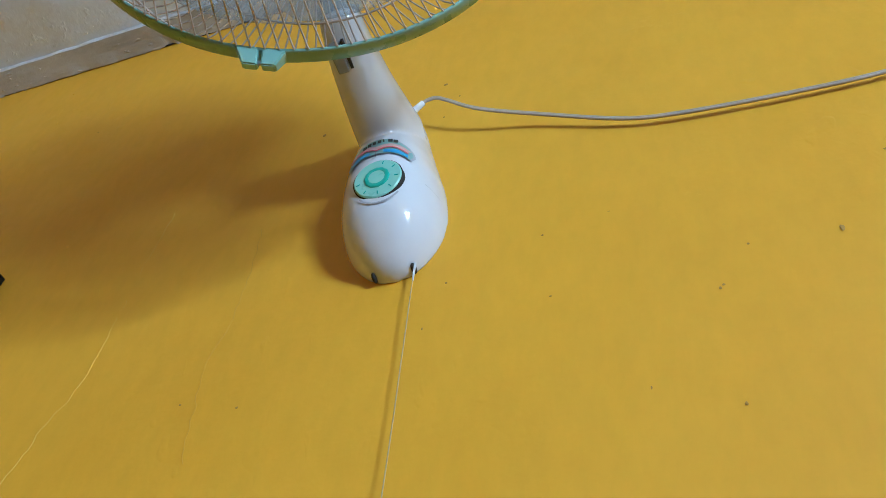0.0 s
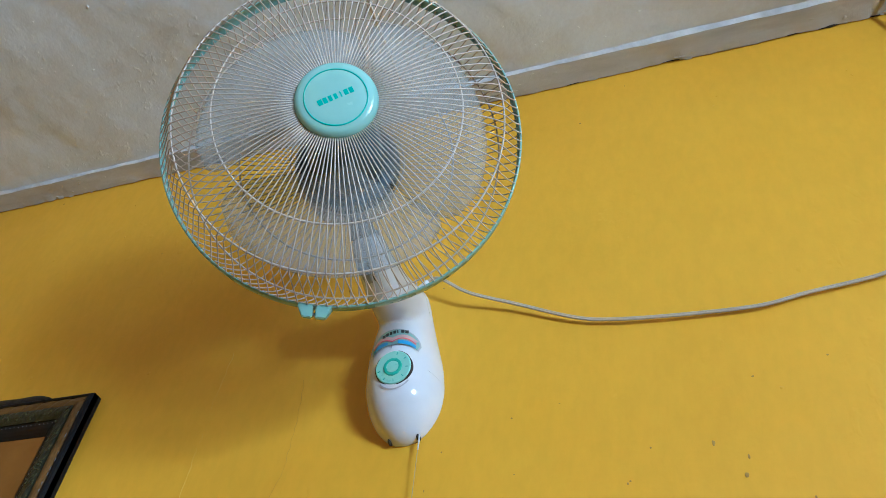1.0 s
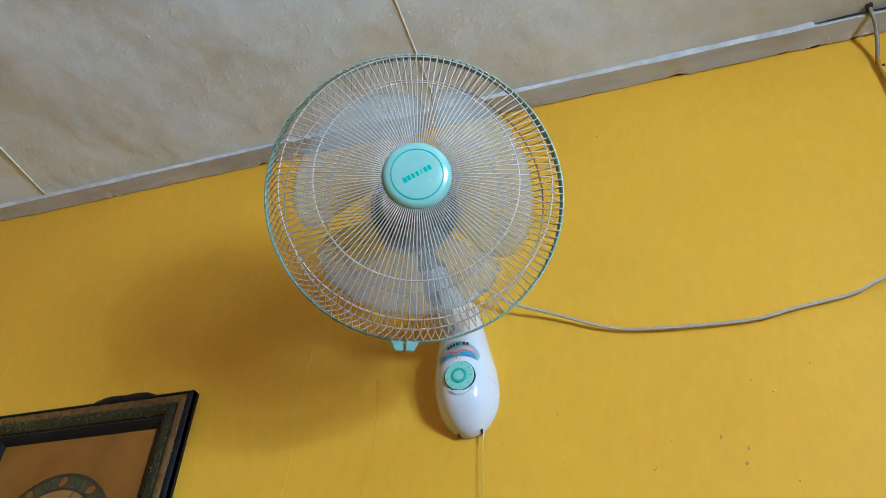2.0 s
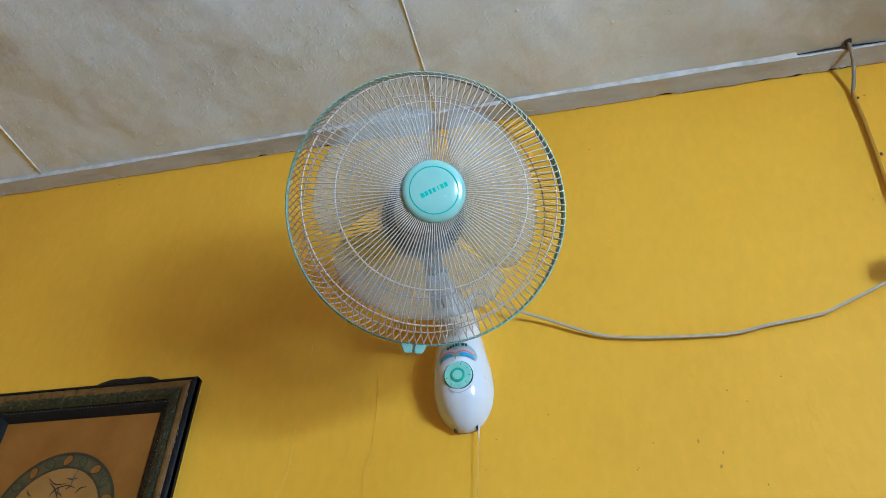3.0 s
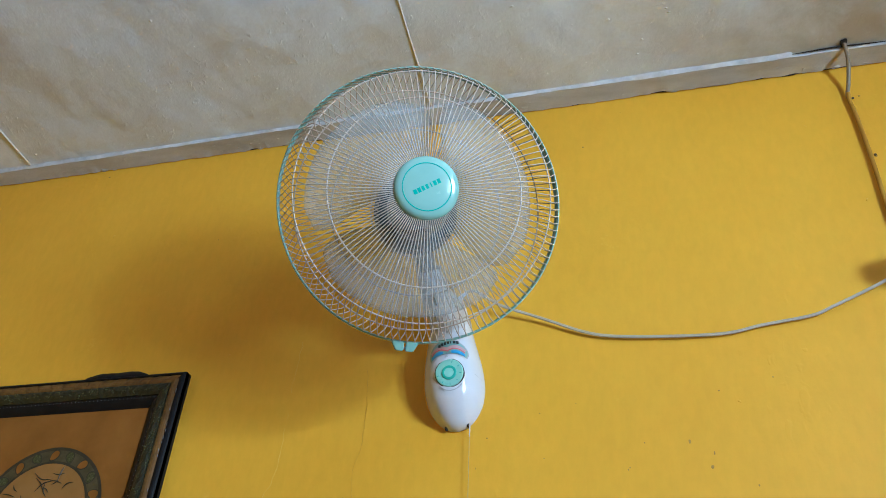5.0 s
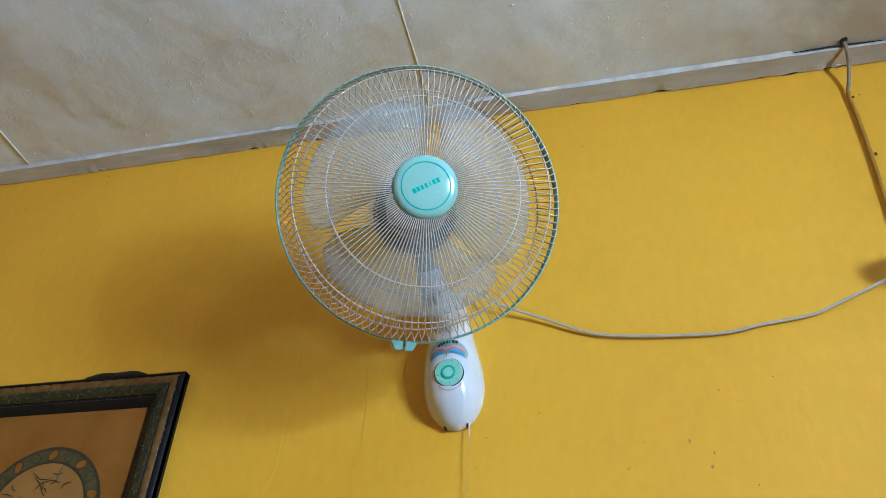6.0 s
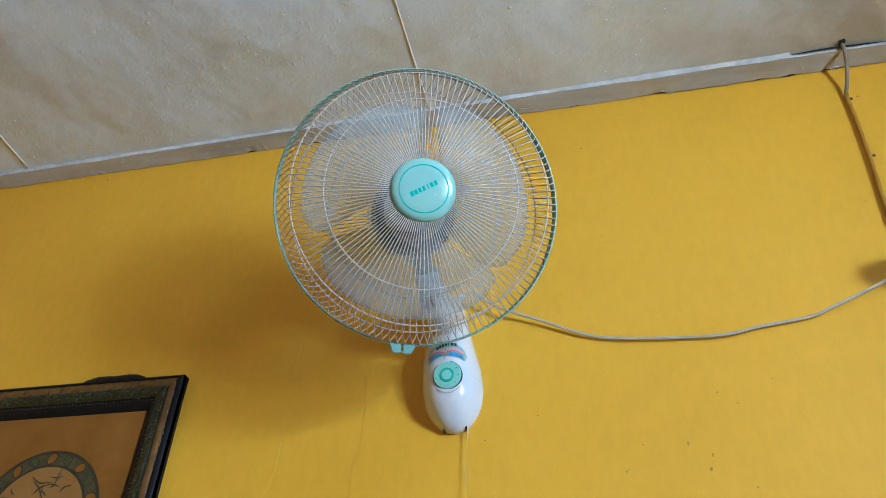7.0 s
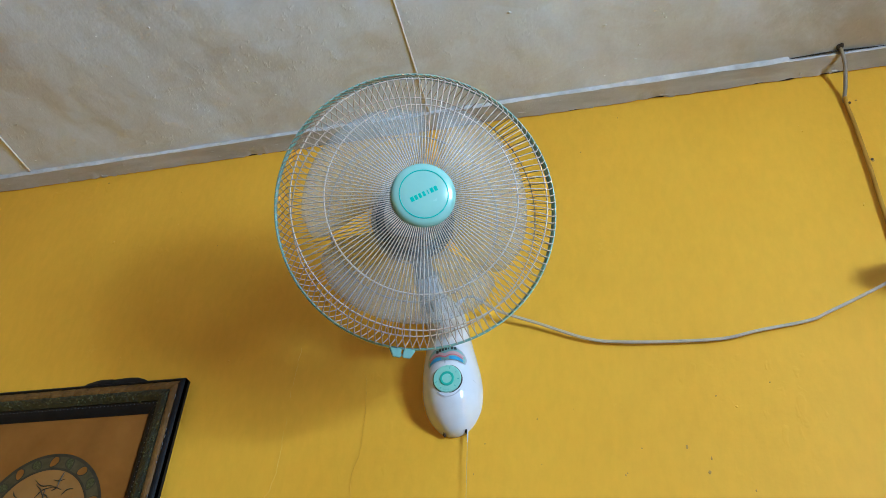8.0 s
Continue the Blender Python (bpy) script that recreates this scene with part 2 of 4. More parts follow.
def smooth_path(pts, per=8):
    """Catmull-Rom points through the given ones."""
    p = [Vector(q) for q in pts]
    p = [2 * p[0] - p[1]] + p + [2 * p[-1] - p[-2]]
    out = []
    for i in range(1, len(p) - 2):
        for k in range(per):
            t = k / per
            out.append(0.5 * ((2 * p[i]) + (p[i + 1] - p[i - 1]) * t + (2 * p[i - 1] - 5 * p[i] + 4 * p[i + 1] - p[i + 2]) * t * t + (3 * p[i] - p[i - 1] - 3 * p[i + 1] + p[i + 2]) * t ** 3))
    out.append(p[-2])
    return out


def lerp_table(table, x):
    for (a, u), (b, v) in zip(table, table[1:]):
        if x <= b:
            s = (x - a) / (b - a)
            return u + (v - u) * s
    return table[-1][1]


def smooth_table(table, x):
    """Monotone cubic through (x, value) pairs."""
    xs, ys = [a for a, _ in table], [b for _, b in table]
    i = max(k for k in range(len(xs) - 1) if x >= xs[k] or k == 0)
    i = min(i, len(xs) - 2)
    d = [(ys[k + 1] - ys[k]) / (xs[k + 1] - xs[k]) for k in range(len(xs) - 1)]

    def slope(k):
        if k == 0 or k == len(xs) - 1:
            return d[min(k, len(d) - 1)]
        return 0 if d[k - 1] * d[k] <= 0 else 2 * d[k - 1] * d[k] / (d[k - 1] + d[k])

    h = xs[i + 1] - xs[i]
    t = (x - xs[i]) / h
    return ys[i] * (2 * t ** 3 - 3 * t * t + 1) + h * slope(i) * (t ** 3 - 2 * t * t + t) + ys[i + 1] * (-2 * t ** 3 + 3 * t * t) + h * slope(i + 1) * (t ** 3 - t * t)


# ---- the room ----
def wall_with_window(name, along, at, out, span, opening):
    """A wall with thickness out; its opening is lo, hi, z0, z1."""
    bm = bmesh.new()
    lo, hi, z0, z1 = opening
    for a, b, c, d in ((span[0], lo, 0, CEIL_Z), (hi, span[1], 0, CEIL_Z), (lo, hi, 0, z0), (lo, hi, z1, CEIL_Z)):
        if along == "y":
            box(bm, min(at, at + out), max(at, at + out), a, b, c, d)
        else:
            box(bm, a, b, min(at, at + out), max(at, at + out), c, d)
    return tagged(part(name, bm, M_WALL), "yellow painted plaster wall with a window opening", "wall", kind="structure")


def window_frame(name, m, width, height):
    """A wooden window frame with one mullion, its base at the middle of the sill."""
    win = tagged(new(name), "white wooden window frame set in a yellow wall", "window", kind="structure")
    win.matrix_basis = m
    for k, (x0, x1, z0, z1) in enumerate(((-width / 2, -width / 2 + 0.05, 0, height), (width / 2 - 0.05, width / 2, 0, height), (-width / 2 + 0.05, width / 2 - 0.05, 0, 0.05), (-width / 2 + 0.05, width / 2 - 0.05, height - 0.05, height), (-0.02, 0.02, 0.05, height - 0.05))):
        bm = bmesh.new()
        box(bm, x0, x1, -0.03, 0.03, z0, z1, 0.004)
        part("mullion" if k == 4 else "window_frame", bm, M_WHITEEDGE, win)
    return win


bm = bmesh.new()
nx, nz = 220, 140
grid = [[bm.verts.new((WEST_X + (EAST_X - WEST_X) * i / nx, 0.0016 * noise.noise((i * 0.09, 3.1, k * 0.09)) - 0.0016, CEIL_Z * k / nz)) for i in range(nx + 1)] for k in range(nz + 1)]
for k in range(nz):
    for i in range(nx):
        bm.faces.new((grid[k][i], grid[k][i + 1], grid[k + 1][i + 1], grid[k + 1][i]))
box(bm, WEST_X, EAST_X, 0.02, 0.17, 0, CEIL_Z)
wall_north = tagged(part("wall_north", bm, M_WALL, smooth=True), "yellow painted plaster wall with faint cracks and specks", "wall", kind="structure")
wall_with_window("wall_east", "y", EAST_X, 0.22, (SOUTH_Y, 0.0), WIN_E)
wall_with_window("wall_south", "x", SOUTH_Y, -0.15, (WEST_X, EAST_X), WIN_S)
bm = bmesh.new()
box(bm, WEST_X - 0.15, WEST_X, SOUTH_Y, 0, 0, CEIL_Z)
tagged(part("wall_west", bm, M_WALL), "plain yellow painted plaster wall", "wall", kind="structure")
bm = bmesh.new()
box(bm, WEST_X - 0.15, EAST_X + 0.22, SOUTH_Y - 0.15, 0.17, -0.1, 0)
tagged(part("floor", bm, M_FLOOR), "smooth brown tiled floor", "floor", kind="structure")
window_frame("window_1", pose(EAST_X + 0.15, sum(WIN_E[:2]) / 2, WIN_E[2], 0, 0, 90), WIN_E[1] - WIN_E[0], WIN_E[3] - WIN_E[2])
window_frame("window_2", pose(sum(WIN_S[:2]) / 2, SOUTH_Y - 0.09, WIN_S[2]), WIN_S[1] - WIN_S[0], WIN_S[3] - WIN_S[2])

# ceiling: a slightly wavy underside of large boards
bm = bmesh.new()
nx, ny = 200, 150
grid = [[bm.verts.new((WEST_X + (EAST_X - WEST_X) * i / nx, SOUTH_Y * k / ny, CEIL_Z + 0.0025 * noise.noise((i * 0.11, k * 0.11, 7.7)))) for i in range(nx + 1)] for k in range(ny + 1)]
for k in range(ny):
    for i in range(nx):
        bm.faces.new((grid[k][i], grid[k][i + 1], grid[k + 1][i + 1], grid[k + 1][i]))
box(bm, WEST_X - 0.15, EAST_X + 0.22, SOUTH_Y - 0.15, 0.17, CEIL_Z + 0.02, CEIL_Z + 0.14)
ceiling = tagged(part("ceiling", bm, M_CEIL, smooth=True), "stained grey-beige plastered ceiling boards", "ceiling", kind="structure")

# filled joints between the ceiling boards, running away from the wall
for jx in (-2.18, -1.136, -0.1, 0.94):
    bm = bmesh.new()
    pts = [(jx + 0.003 * noise.noise((jx, y * 6, 0)) - 0.012 * (y + 0.2 if y > -0.6 else -0.4) * 0.4, y, CEIL_Z - 0.0005) for y in np.linspace(-0.05, SOUTH_Y, 80)]
    tube(bm, pts, [0.0026 + 0.0010 * noise.noise((jx, p[1] * 25, 2)) for p in pts], 6)
    tagged(part("ceiling_joint", bm, M_FILLER, smooth=True), "cream filler line between two ceiling boards", "joint", "ceiling joints", "structure")

# flat lath along the top of the wall
bm = bmesh.new()
n = 1300
rows = []
for i in range(n + 1):
    x = WEST_X + (EAST_X - WEST_X) * i / n
    a, b = noise.noise((x * 9, 0, 0)), noise.noise((x * 27, 5, 0))
    rag = -0.001 + 0.0028 * a + 0.0022 * b + 0.0009 * noise.noise((x * 60, 2, 3)) + 0.0030 * min(1, max(0, noise.noise((x * 14, 9, 1)) * 6 - 1.2)) - 0.0016 * min(1, max(0, noise.noise((x * 20, 4, 6)) * 7 - 1.6))
    rag *= 1.5
    ease = min(1, max(0, (-0.5 - x) / 0.7))
    drop, back = 0.0034 * ease, 0.0042 * ease
    smear = 0.0008 * noise.noise((x * 33, 6, 2)) + 0.0004 * noise.noise((x * 85, 1, 4))
    fill = 0.0048 * min(1, max(0, (x + 0.05) / 0.5)) * (1 + 0.5 * a) + smear if x < 0.66 else 0.0
    rows.append([bm.verts.new(q) for q in ((x, -0.0525 + 0.0012 * b - fill + back, CEIL_Z), (x, -0.0500 + 0.0012 * b + back, CEIL_Z - 0.0078 - 0.0034 * a - drop), (x, -0.025, CEIL_Z - 0.0080 + 0.0014 * a - drop), (x, -0.004, CEIL_Z - 0.0085 + rag * 0.6 - drop), (x, -0.0025, CEIL_Z - 0.0045 + rag - drop), (x, 0.002, CEIL_Z - 0.0045 + rag - drop), (x, 0.002, CEIL_Z))])
for r0, r1 in zip(rows, rows[1:]):
    for k in range(6):
        f = bm.faces.new((r0[k], r0[k + 1], r1[k + 1], r1[k]))
        f.material_index = 1 if k == 0 else 0
tagged(part("ceiling_trim", bm, [M_LATH, M_WHITEEDGE]), "worn beige ceiling lath with a white painted edge", "trim", kind="structure")

# near-black bead paints the shade in the ragged gap below the lath
bm = bmesh.new()
pts, rad = [], []
for i in range(521):
    x = -1.5 + 2.6 * i / 520
    q = noise.noise((x * 7, 2.2, 0)) + 0.6 * noise.noise((x * 31, 1.2, 0))
    pts.append((x, -0.0045, CEIL_Z - 0.0075 + 0.0022 * noise.noise((x * 9, 0, 0)) + 0.002 * noise.noise((x * 27, 5, 0)) + 0.0006 * noise.noise((x * 60, 2, 3))))
    rad.append(max(0.0004, 0.0006 + 0.0030 * q + 0.0008 * noise.noise((x * 70, 8, 0))))
tube(bm, pts, rad, 6)
tagged(part("trim_gap_shade", bm, M_DARK), "uneven gap under the ceiling lath, its shade painted dark", "gap", kind="structure")

bm = bmesh.new()
rnd = random.Random(14)
for k in range(130):
    x = rnd.uniform(-1.5, 1.0)
    size = rnd.uniform(0.0012, 0.0034) * (1.0 if k % 3 else 0.55)
    low = 0.0034 * min(1, max(0, (-0.5 - x) / 0.7))
    made = bmesh.ops.create_icosphere(bm, subdivisions=2, radius=1.0)["verts"]
    y, wide = -rnd.uniform(0.002, 0.016) if k % 3 else -rnd.uniform(0.016, 0.046), rnd.uniform(1.0, 3.2)
    for v in made:
        q = 1 + 0.5 * noise.noise(v.co * 1.7 + Vector((k * 3.1, 0, 0)))
        v.co = Vector((x + v.co.x * size * wide * q, y + v.co.y * size * q, CEIL_Z - 0.0082 - low + v.co.z * size * 0.55 * q))
tagged(part("plaster_flakes", bm, M_LATH), "small beige plaster flakes along the ceiling lath", "plaster", kind="stuff")

# dark gap, hole and flakes where the cable comes through
def blob(bm, centre, rx, ry, normal, lift, seed, points=14, thick=0.0006):
    """A thin uneven flake on a surface; normal is 'y' for the wall, 'z' for the ceiling."""
    rim0, rim1 = [], []
    for k in range(points):
        a = 2 * math.pi * k / points
        q = 1 + 0.45 * noise.noise((math.cos(a) * 1.3 + seed * 3.7, math.sin(a) * 1.3, seed))
        u, v = rx * q * math.cos(a), ry * q * math.sin(a)
        for rim, s, h in ((rim0, 1, lift), (rim1, 0.7, lift + thick)):
            rim.append(bm.verts.new((centre[0] + u * s, -h, centre[1] + v * s) if normal == "y" else (centre[0] + u * s, centre[1] + v * s, CEIL_Z - h)))
    for k in range(points):
        bm.faces.new((rim0[k], rim0[(k + 1) % points], rim1[(k + 1) % points], rim1[k]))
    bm.faces.new(rim1)
    return bm


bm = bmesh.new()
blob(bm, (0.757, -0.064), 0.0075, 0.0095, "z", 0.0015, 1)
tube(bm, smooth_path([(0.655, -0.0535, CEIL_Z - 0.003), (0.70, -0.055, CEIL_Z - 0.003), (0.75, -0.056, CEIL_Z - 0.003), (0.80, -0.054, CEIL_Z - 0.003), (0.845, -0.053, CEIL_Z - 0.003)], 5), [0.0006 + 0.0013 * math.sin(math.pi * k / 20) for k in range(21)], 6)
for s, (x, y) in enumerate(((0.865, -0.10), (0.872, -0.083), (0.855, -0.073), (0.88, -0.11))):
    blob(bm, (x, y), 0.004, 0.003, "z", 0.0015, s + 4)
tagged(part("ceiling_gap", bm, M_DARK), "dark broken gap beside the ceiling lath", "gap", kind="structure")

# crumbs of plaster on the ceiling
bm = bmesh.new()
rnd = random.Random(5)
for k in range(260):
    x, y = rnd.uniform(-1.5, 1.1), rnd.uniform(-0.9, -0.06)
    r = rnd.uniform(0.0006, 0.0015) * (1.4 if k % 17 == 0 else 1)
    made = bmesh.ops.create_icosphere(bm, subdivisions=1, radius=r)["verts"]
    sx, sy = rnd.uniform(0.7, 2.6), rnd.uniform(0.6, 1.6)
    for v in made:
        v.co = Vector((x + v.co.x * sx, y + v.co.y * sy, CEIL_Z - 0.0003 + v.co.z * 0.32))
for x, y in ((-0.084, -0.295), (-0.119, -0.298), (-1.10, -0.08), (-1.15, -0.07), (0.302, -0.21), (0.365, -0.148)):
    made = bmesh.ops.create_icosphere(bm, subdivisions=2, radius=0.0022)["verts"]
    for v in made:
        v.co = Vector((x + v.co.x * (1.1 + 0.3 * noise.noise(v.co * 400)), y + v.co.y * 0.9, CEIL_Z - 0.0004 + v.co.z * 0.6))
tagged(part("plaster_crumbs", bm, M_CEIL, smooth=True), "rough crumbs of plaster stuck on the ceiling", "plaster", kind="stuff")

# specks and hairline cracks in the wall paint
bm = bmesh.new()
SPECKS = ((-0.811, 2.324, 3, 3), (-0.579, 2.513, 2, 2), (-0.931, 2.758, 4, 3), (0.773, 2.697, 4, 3), (0.762, 2.533, 5, 5), (0.308, 2.741, 2, 2), (0.224, 2.653, 3, 3),
          (0.350, 1.983, 3, 6), (0.384, 1.962, 2, 5), (0.378, 1.940, 4, 5), (0.493, 2.086, 3, 2), (0.252, 1.942, 2, 3), (0.440, 1.908, 2, 3), (0.027, 2.008, 2, 2), (0.116, 2.047, 2, 2),
          (0.281, 1.985, 2, 2), (0.255, 1.945, 2, 2), (0.249, 1.832, 2, 3), (-0.154, 1.902, 2, 2), (-0.070, 1.882, 2, 2), (-0.215, 1.916, 2, 2), (0.001, 2.374, 4, 4), (0.009, 1.956, 1, 3),
          (0.121, 1.967, 2, 1), (0.190, 1.857, 1, 3), (0.177, 2.061, 2, 1), (-0.155, 2.325, 4, 4), (0.004, 2.297, 2, 2), (0.021, 2.337, 2, 2), (0.043, 2.771, 5, 4), (0.407, 2.068, 3, 2))
for s, (x, z, w, h) in enumerate(SPECKS):
    blob(bm, (x, z), 0.0006 * w, 0.0006 * h, "y", 0.0018, s, 10, 0.0004)
tagged(part("wall_specks", bm, M_SPECK), "small brown specks and chips in the yellow paint", "specks", kind="stuff")


bm = bmesh.new()
rnd = random.Random(31)
for k in range(26):
    if k < 10:
        x, z = rnd.gauss(0.56, 0.10), rnd.gauss(2.655, 0.022)
    else:
        x, z = rnd.uniform(-1.1, 0.9), rnd.uniform(1.8, 2.77)
    size = rnd.uniform(0.0012, 0.0027)
    made = bmesh.ops.create_icosphere(bm, subdivisions=1, radius=1.0)["verts"]
    sx, sz, lean = size * rnd.uniform(0.5, 1.2), size * rnd.uniform(0.8, 2.4), rnd.uniform(-0.5, 0.5)
    for v in made:
        v.co = Vector((x + v.co.x * sx + v.co.z * sz * lean, -0.0016 + v.co.y * 0.0007, z + v.co.z * sz))
tagged(part("paint_lumps", bm, M_WALL, smooth=True), "small raised lumps in the yellow wall paint", "paint", kind="stuff")


def crack(pts, material, width, label):
    bm = bmesh.new()
    path = smooth_path(pts, 10)
    path = [Vector((p.x + 0.0045 * noise.noise((p.z * 62, s * 9.1, 0)), -0.0022, p.z)) for s, p in ((pts[0][0], q) for q in path)]
    tube(bm, path, [width * (0.6 + 0.5 * noise.noise((p.z * 60, 3, 1))) for p in path], 5)
    return tagged(part("wall_crack", bm, material), label, "crack", "wall cracks", "structure")


crack([(-0.335, 0, 2.228), (-0.341, 0, 2.13), (-0.341, 0, 2.05), (-0.344, 0, 1.97), (-0.361, 0, 1.92), (-0.377, 0, 1.86), (-0.40, 0, 1.78)], M_CRACKLT, 0.00058, "pale ridge of a filled hairline crack")
crack([(-0.196, 0, 2.155), (-0.192, 0, 2.085), (-0.193, 0, 2.01), (-0.203, 0, 1.96), (-0.197, 0, 1.90), (-0.190, 0, 1.85)], M_CRACK, 0.0005, "thin dark hairline crack in the paint")

# ---- the wall fan ----
FAN = pose(-0.0213, 0, 2.012, 0, -5.5, 0)
fan = tagged(new("wall_fan"), "white wall fan with mint green rim and chromed wire cage", "fan")
fan.matrix_basis = FAN

HALF = [(0.009, 0.0001), (0.0115, 0.013), (0.019, 0.0250), (0.034, 0.0380), (0.06, 0.0495), (0.09, 0.0535), (0.12, 0.0520), (0.15, 0.0475), (0.18, 0.0425), (0.21, 0.038), (0.24, 0.034), (0.265, 0.029), (0.283, 0.018), (0.29, 0.001)]
DEEP = [(0.009, 0.0015), (0.0095, 0.008), (0.013, 0.020), (0.023, 0.034), (0.035, 0.0455), (0.055, 0.0580), (0.089, 0.0672), (0.12, 0.0705), (0.15, 0.0690), (0.18, 0.063), (0.21, 0.053), (0.24, 0.043), (0.27, 0.032), (0.29, 0.010)]


def body_front(x, z):
    """How far the fan's body stands out from the wall at x, z of the fan."""
    w, d = smooth_table(HALF, z), smooth_table(DEEP, z)
    q = min(abs(x) / w, 1.0)
    return d * (1 - q ** 2.35) ** 0.5


bm = bmesh.new()
rings = []
for i in range(73):
    z = 0.009 + 0.281 * (0.5 - 0.5 * math.cos(math.pi * i / 72))
    w = smooth_table(HALF, z)
    row = []
    for k in range(49):
        x = -w * math.cos(math.pi * k / 48)
        row.append(bm.verts.new((x, -0.0003 - body_front(x, z), z)))
    rings.append(row)
for r0, r1 in zip(rings, rings[1:]):
    for k in range(48):
        bm.faces.new((r0[k], r0[k + 1], r1[k + 1], r1[k]))
for r0, r1 in zip(rings, rings[1:]):
    bm.faces.new((r0[0], r1[0], r1[-1], r0[-1]))
bm.faces.new(rings[0])
bm.faces.new(rings[-1])
# wide, tapering arm that carries the head
SPINE = smooth_path([(0, -0.020, 0.222), (0, -0.055, 0.214), (0, -0.095, 0.208), (0, -0.135, 0.209), (0, -0.162, 0.215), (0, -0.182, 0.226)], 6)
N = len(SPINE)
rings = []
for i, p in enumerate(SPINE):
    s = i / (N - 1)
    d = (SPINE[min(i + 1, N - 1)] - SPINE[max(i - 1, 0)]).normalized()
    up = Vector((1, 0, 0)).cross(d).normalized()
    rx = smooth_table([(0, 0.036), (0.25, 0.0315), (0.55, 0.0255), (1, 0.0195)], s)
    ru = smooth_table([(0, 0.052), (0.25, 0.043), (0.55, 0.033), (1, 0.022)], s)
    end = 1.0 if s < 0.93 else math.sqrt(max(0.05, 1 - ((s - 0.93) / 0.075) ** 2))
    row = []
    for k in range(40):
        a = 2 * math.pi * k / 40
        c, q = math.cos(a), math.sin(a)
        row.append(bm.verts.new(p + end * (Vector((1, 0, 0)) * rx * math.copysign(abs(c) ** 0.8, c) + up * ru * math.copysign(abs(q) ** 0.8, q))))
    rings.append(row)
for r0, r1 in zip(rings, rings[1:]):
    for k in range(40):
        bm.faces.new((r0[k], r0[(k + 1) % 40], r1[(k + 1) % 40], r1[k]))
bm.faces.new(rings[-1])
bm.faces.new(rings[0])
body = part("body", bm, M_WHITE, fan, "glossy white plastic wall bracket with tapering arm", True)
weld = body.modifiers.new("weld", "REMESH")
weld.mode, weld.voxel_size, weld.use_smooth_shade = "VOXEL", 0.0020, True
ease = body.modifiers.new("ease", "SMOOTH")
ease.factor, ease.iterations = 0.5, 14
# tilt lock under the arm's end
bm = bmesh.new()
box(bm, -0.013, -0.001, -0.168, -0.138, 0.176, 0.188, 0.0015, pose(0, 0, 0))
part("tilt_lock", bm, M_GREYPL, body, "grey tilt lock with a dark slot")
bm = bmesh.new()
box(bm, 0.0005, 0.0035, -0.170, -0.140, 0.1775, 0.184, 0.0005)
part("lock_slot", bm, M_DARK, body)
# cord gland
bm = bmesh.new()
g0 = FAN.inverted() @ Vector((-0.026, -0.030, 2.272))
g1 = FAN.inverted() @ Vector((-0.010, -0.0325, 2.2858))
tube(bm, [g0.lerp(g1, t) for t in (0, 0.3, 0.6, 1)], [0.0050, 0.0043, 0.0038, 0.0034], 14)
part("cord_gland", bm, M_WHITE, fan, "white cord gland", True)

# the two slots at the foot of the body
for sx in (-0.0188, 0.0193):
    bm = bmesh.new()
    z = 0.0165
    y = -body_front(sx, z)
    made = bmesh.ops.create_uvsphere(bm, u_segments=16, v_segments=10, radius=1.0)["verts"]
    for v in made:
        v.co = Vector((sx + v.co.x * 0.0026, y + 0.0050 + v.co.y * 0.0062, z - 0.001 + v.co.z * 0.0042))
    part("screw_slot", bm, M_DARK, body, smooth=True)


def strip_on_body(line, width, lift, material, name, label=""):
    bm = bmesh.new()
    top, low = [], []
    for i, (x, z) in enumerate(line):
        a, b = line[max(i - 1, 0)], line[min(i + 1, len(line) - 1)]
        dx, dz = b[0] - a[0], b[1] - a[1]
        h = math.hypot(dx, dz)
        ox, oz = -dz / h * width / 2, dx / h * width / 2
        top.append(bm.verts.new((x + ox, -body_front(x + ox, z + oz) - lift, z + oz)))
        low.append(bm.verts.new((x - ox, -body_front(x - ox, z - oz) - lift, z - oz)))
    for k in range(len(line) - 1):
        bm.faces.new((top[k], top[k + 1], low[k + 1], low[k]))
    return part(name, bm, material, body, label)


# arched sticker over the dial; dial centre at DX, DZ
DX, DZ, DR = 0.0030, 0.0890, 0.0243
arch = []
for k in range(25):
    a = math.pi * (0.02 + 0.96 * k / 24)
    arch.append((DX + 0.0325 * math.cos(a), DZ + 0.0300 + 0.0310 * math.sin(a) ** 0.75))
lower = []
for k in range(13):
    a = math.pi * (0.95 - 0.90 * k / 12)
    lower.append((DX + 0.0300 * math.cos(a), DZ + 0.0240 + 0.0095 * math.sin(a)))
lower = lower[::-1]


def sheet_on_body(top, low, lift, material, name, label):
    """A thin sheet on the body between an upper and a lower line of equal count."""
    bm = bmesh.new()
    rows = []
    for (x0, z0), (x1, z1) in zip(top, low):
        rows.append([bm.verts.new((x0 + (x1 - x0) * t, -body_front(x0 + (x1 - x0) * t, z0 + (z1 - z0) * t) - lift, z0 + (z1 - z0) * t)) for t in np.linspace(0, 1, 7)])
    for r0, r1 in zip(rows, rows[1:]):
        for k in range(6):
            bm.faces.new((r0[k], r0[k + 1], r1[k + 1], r1[k]))
    return part(name, bm, material, body, label, True)


low25 = [(lerp_table([(i / 12, q[0]) for i, q in enumerate(lower)], k / 24), lerp_table([(i / 12, q[1]) for i, q in enumerate(lower)], k / 24)) for k in range(25)]
grow = lambda pts: [(DX + (x - DX) * 1.05, DZ + 0.036 + (z - DZ - 0.036) * 1.07) for x, z in pts]
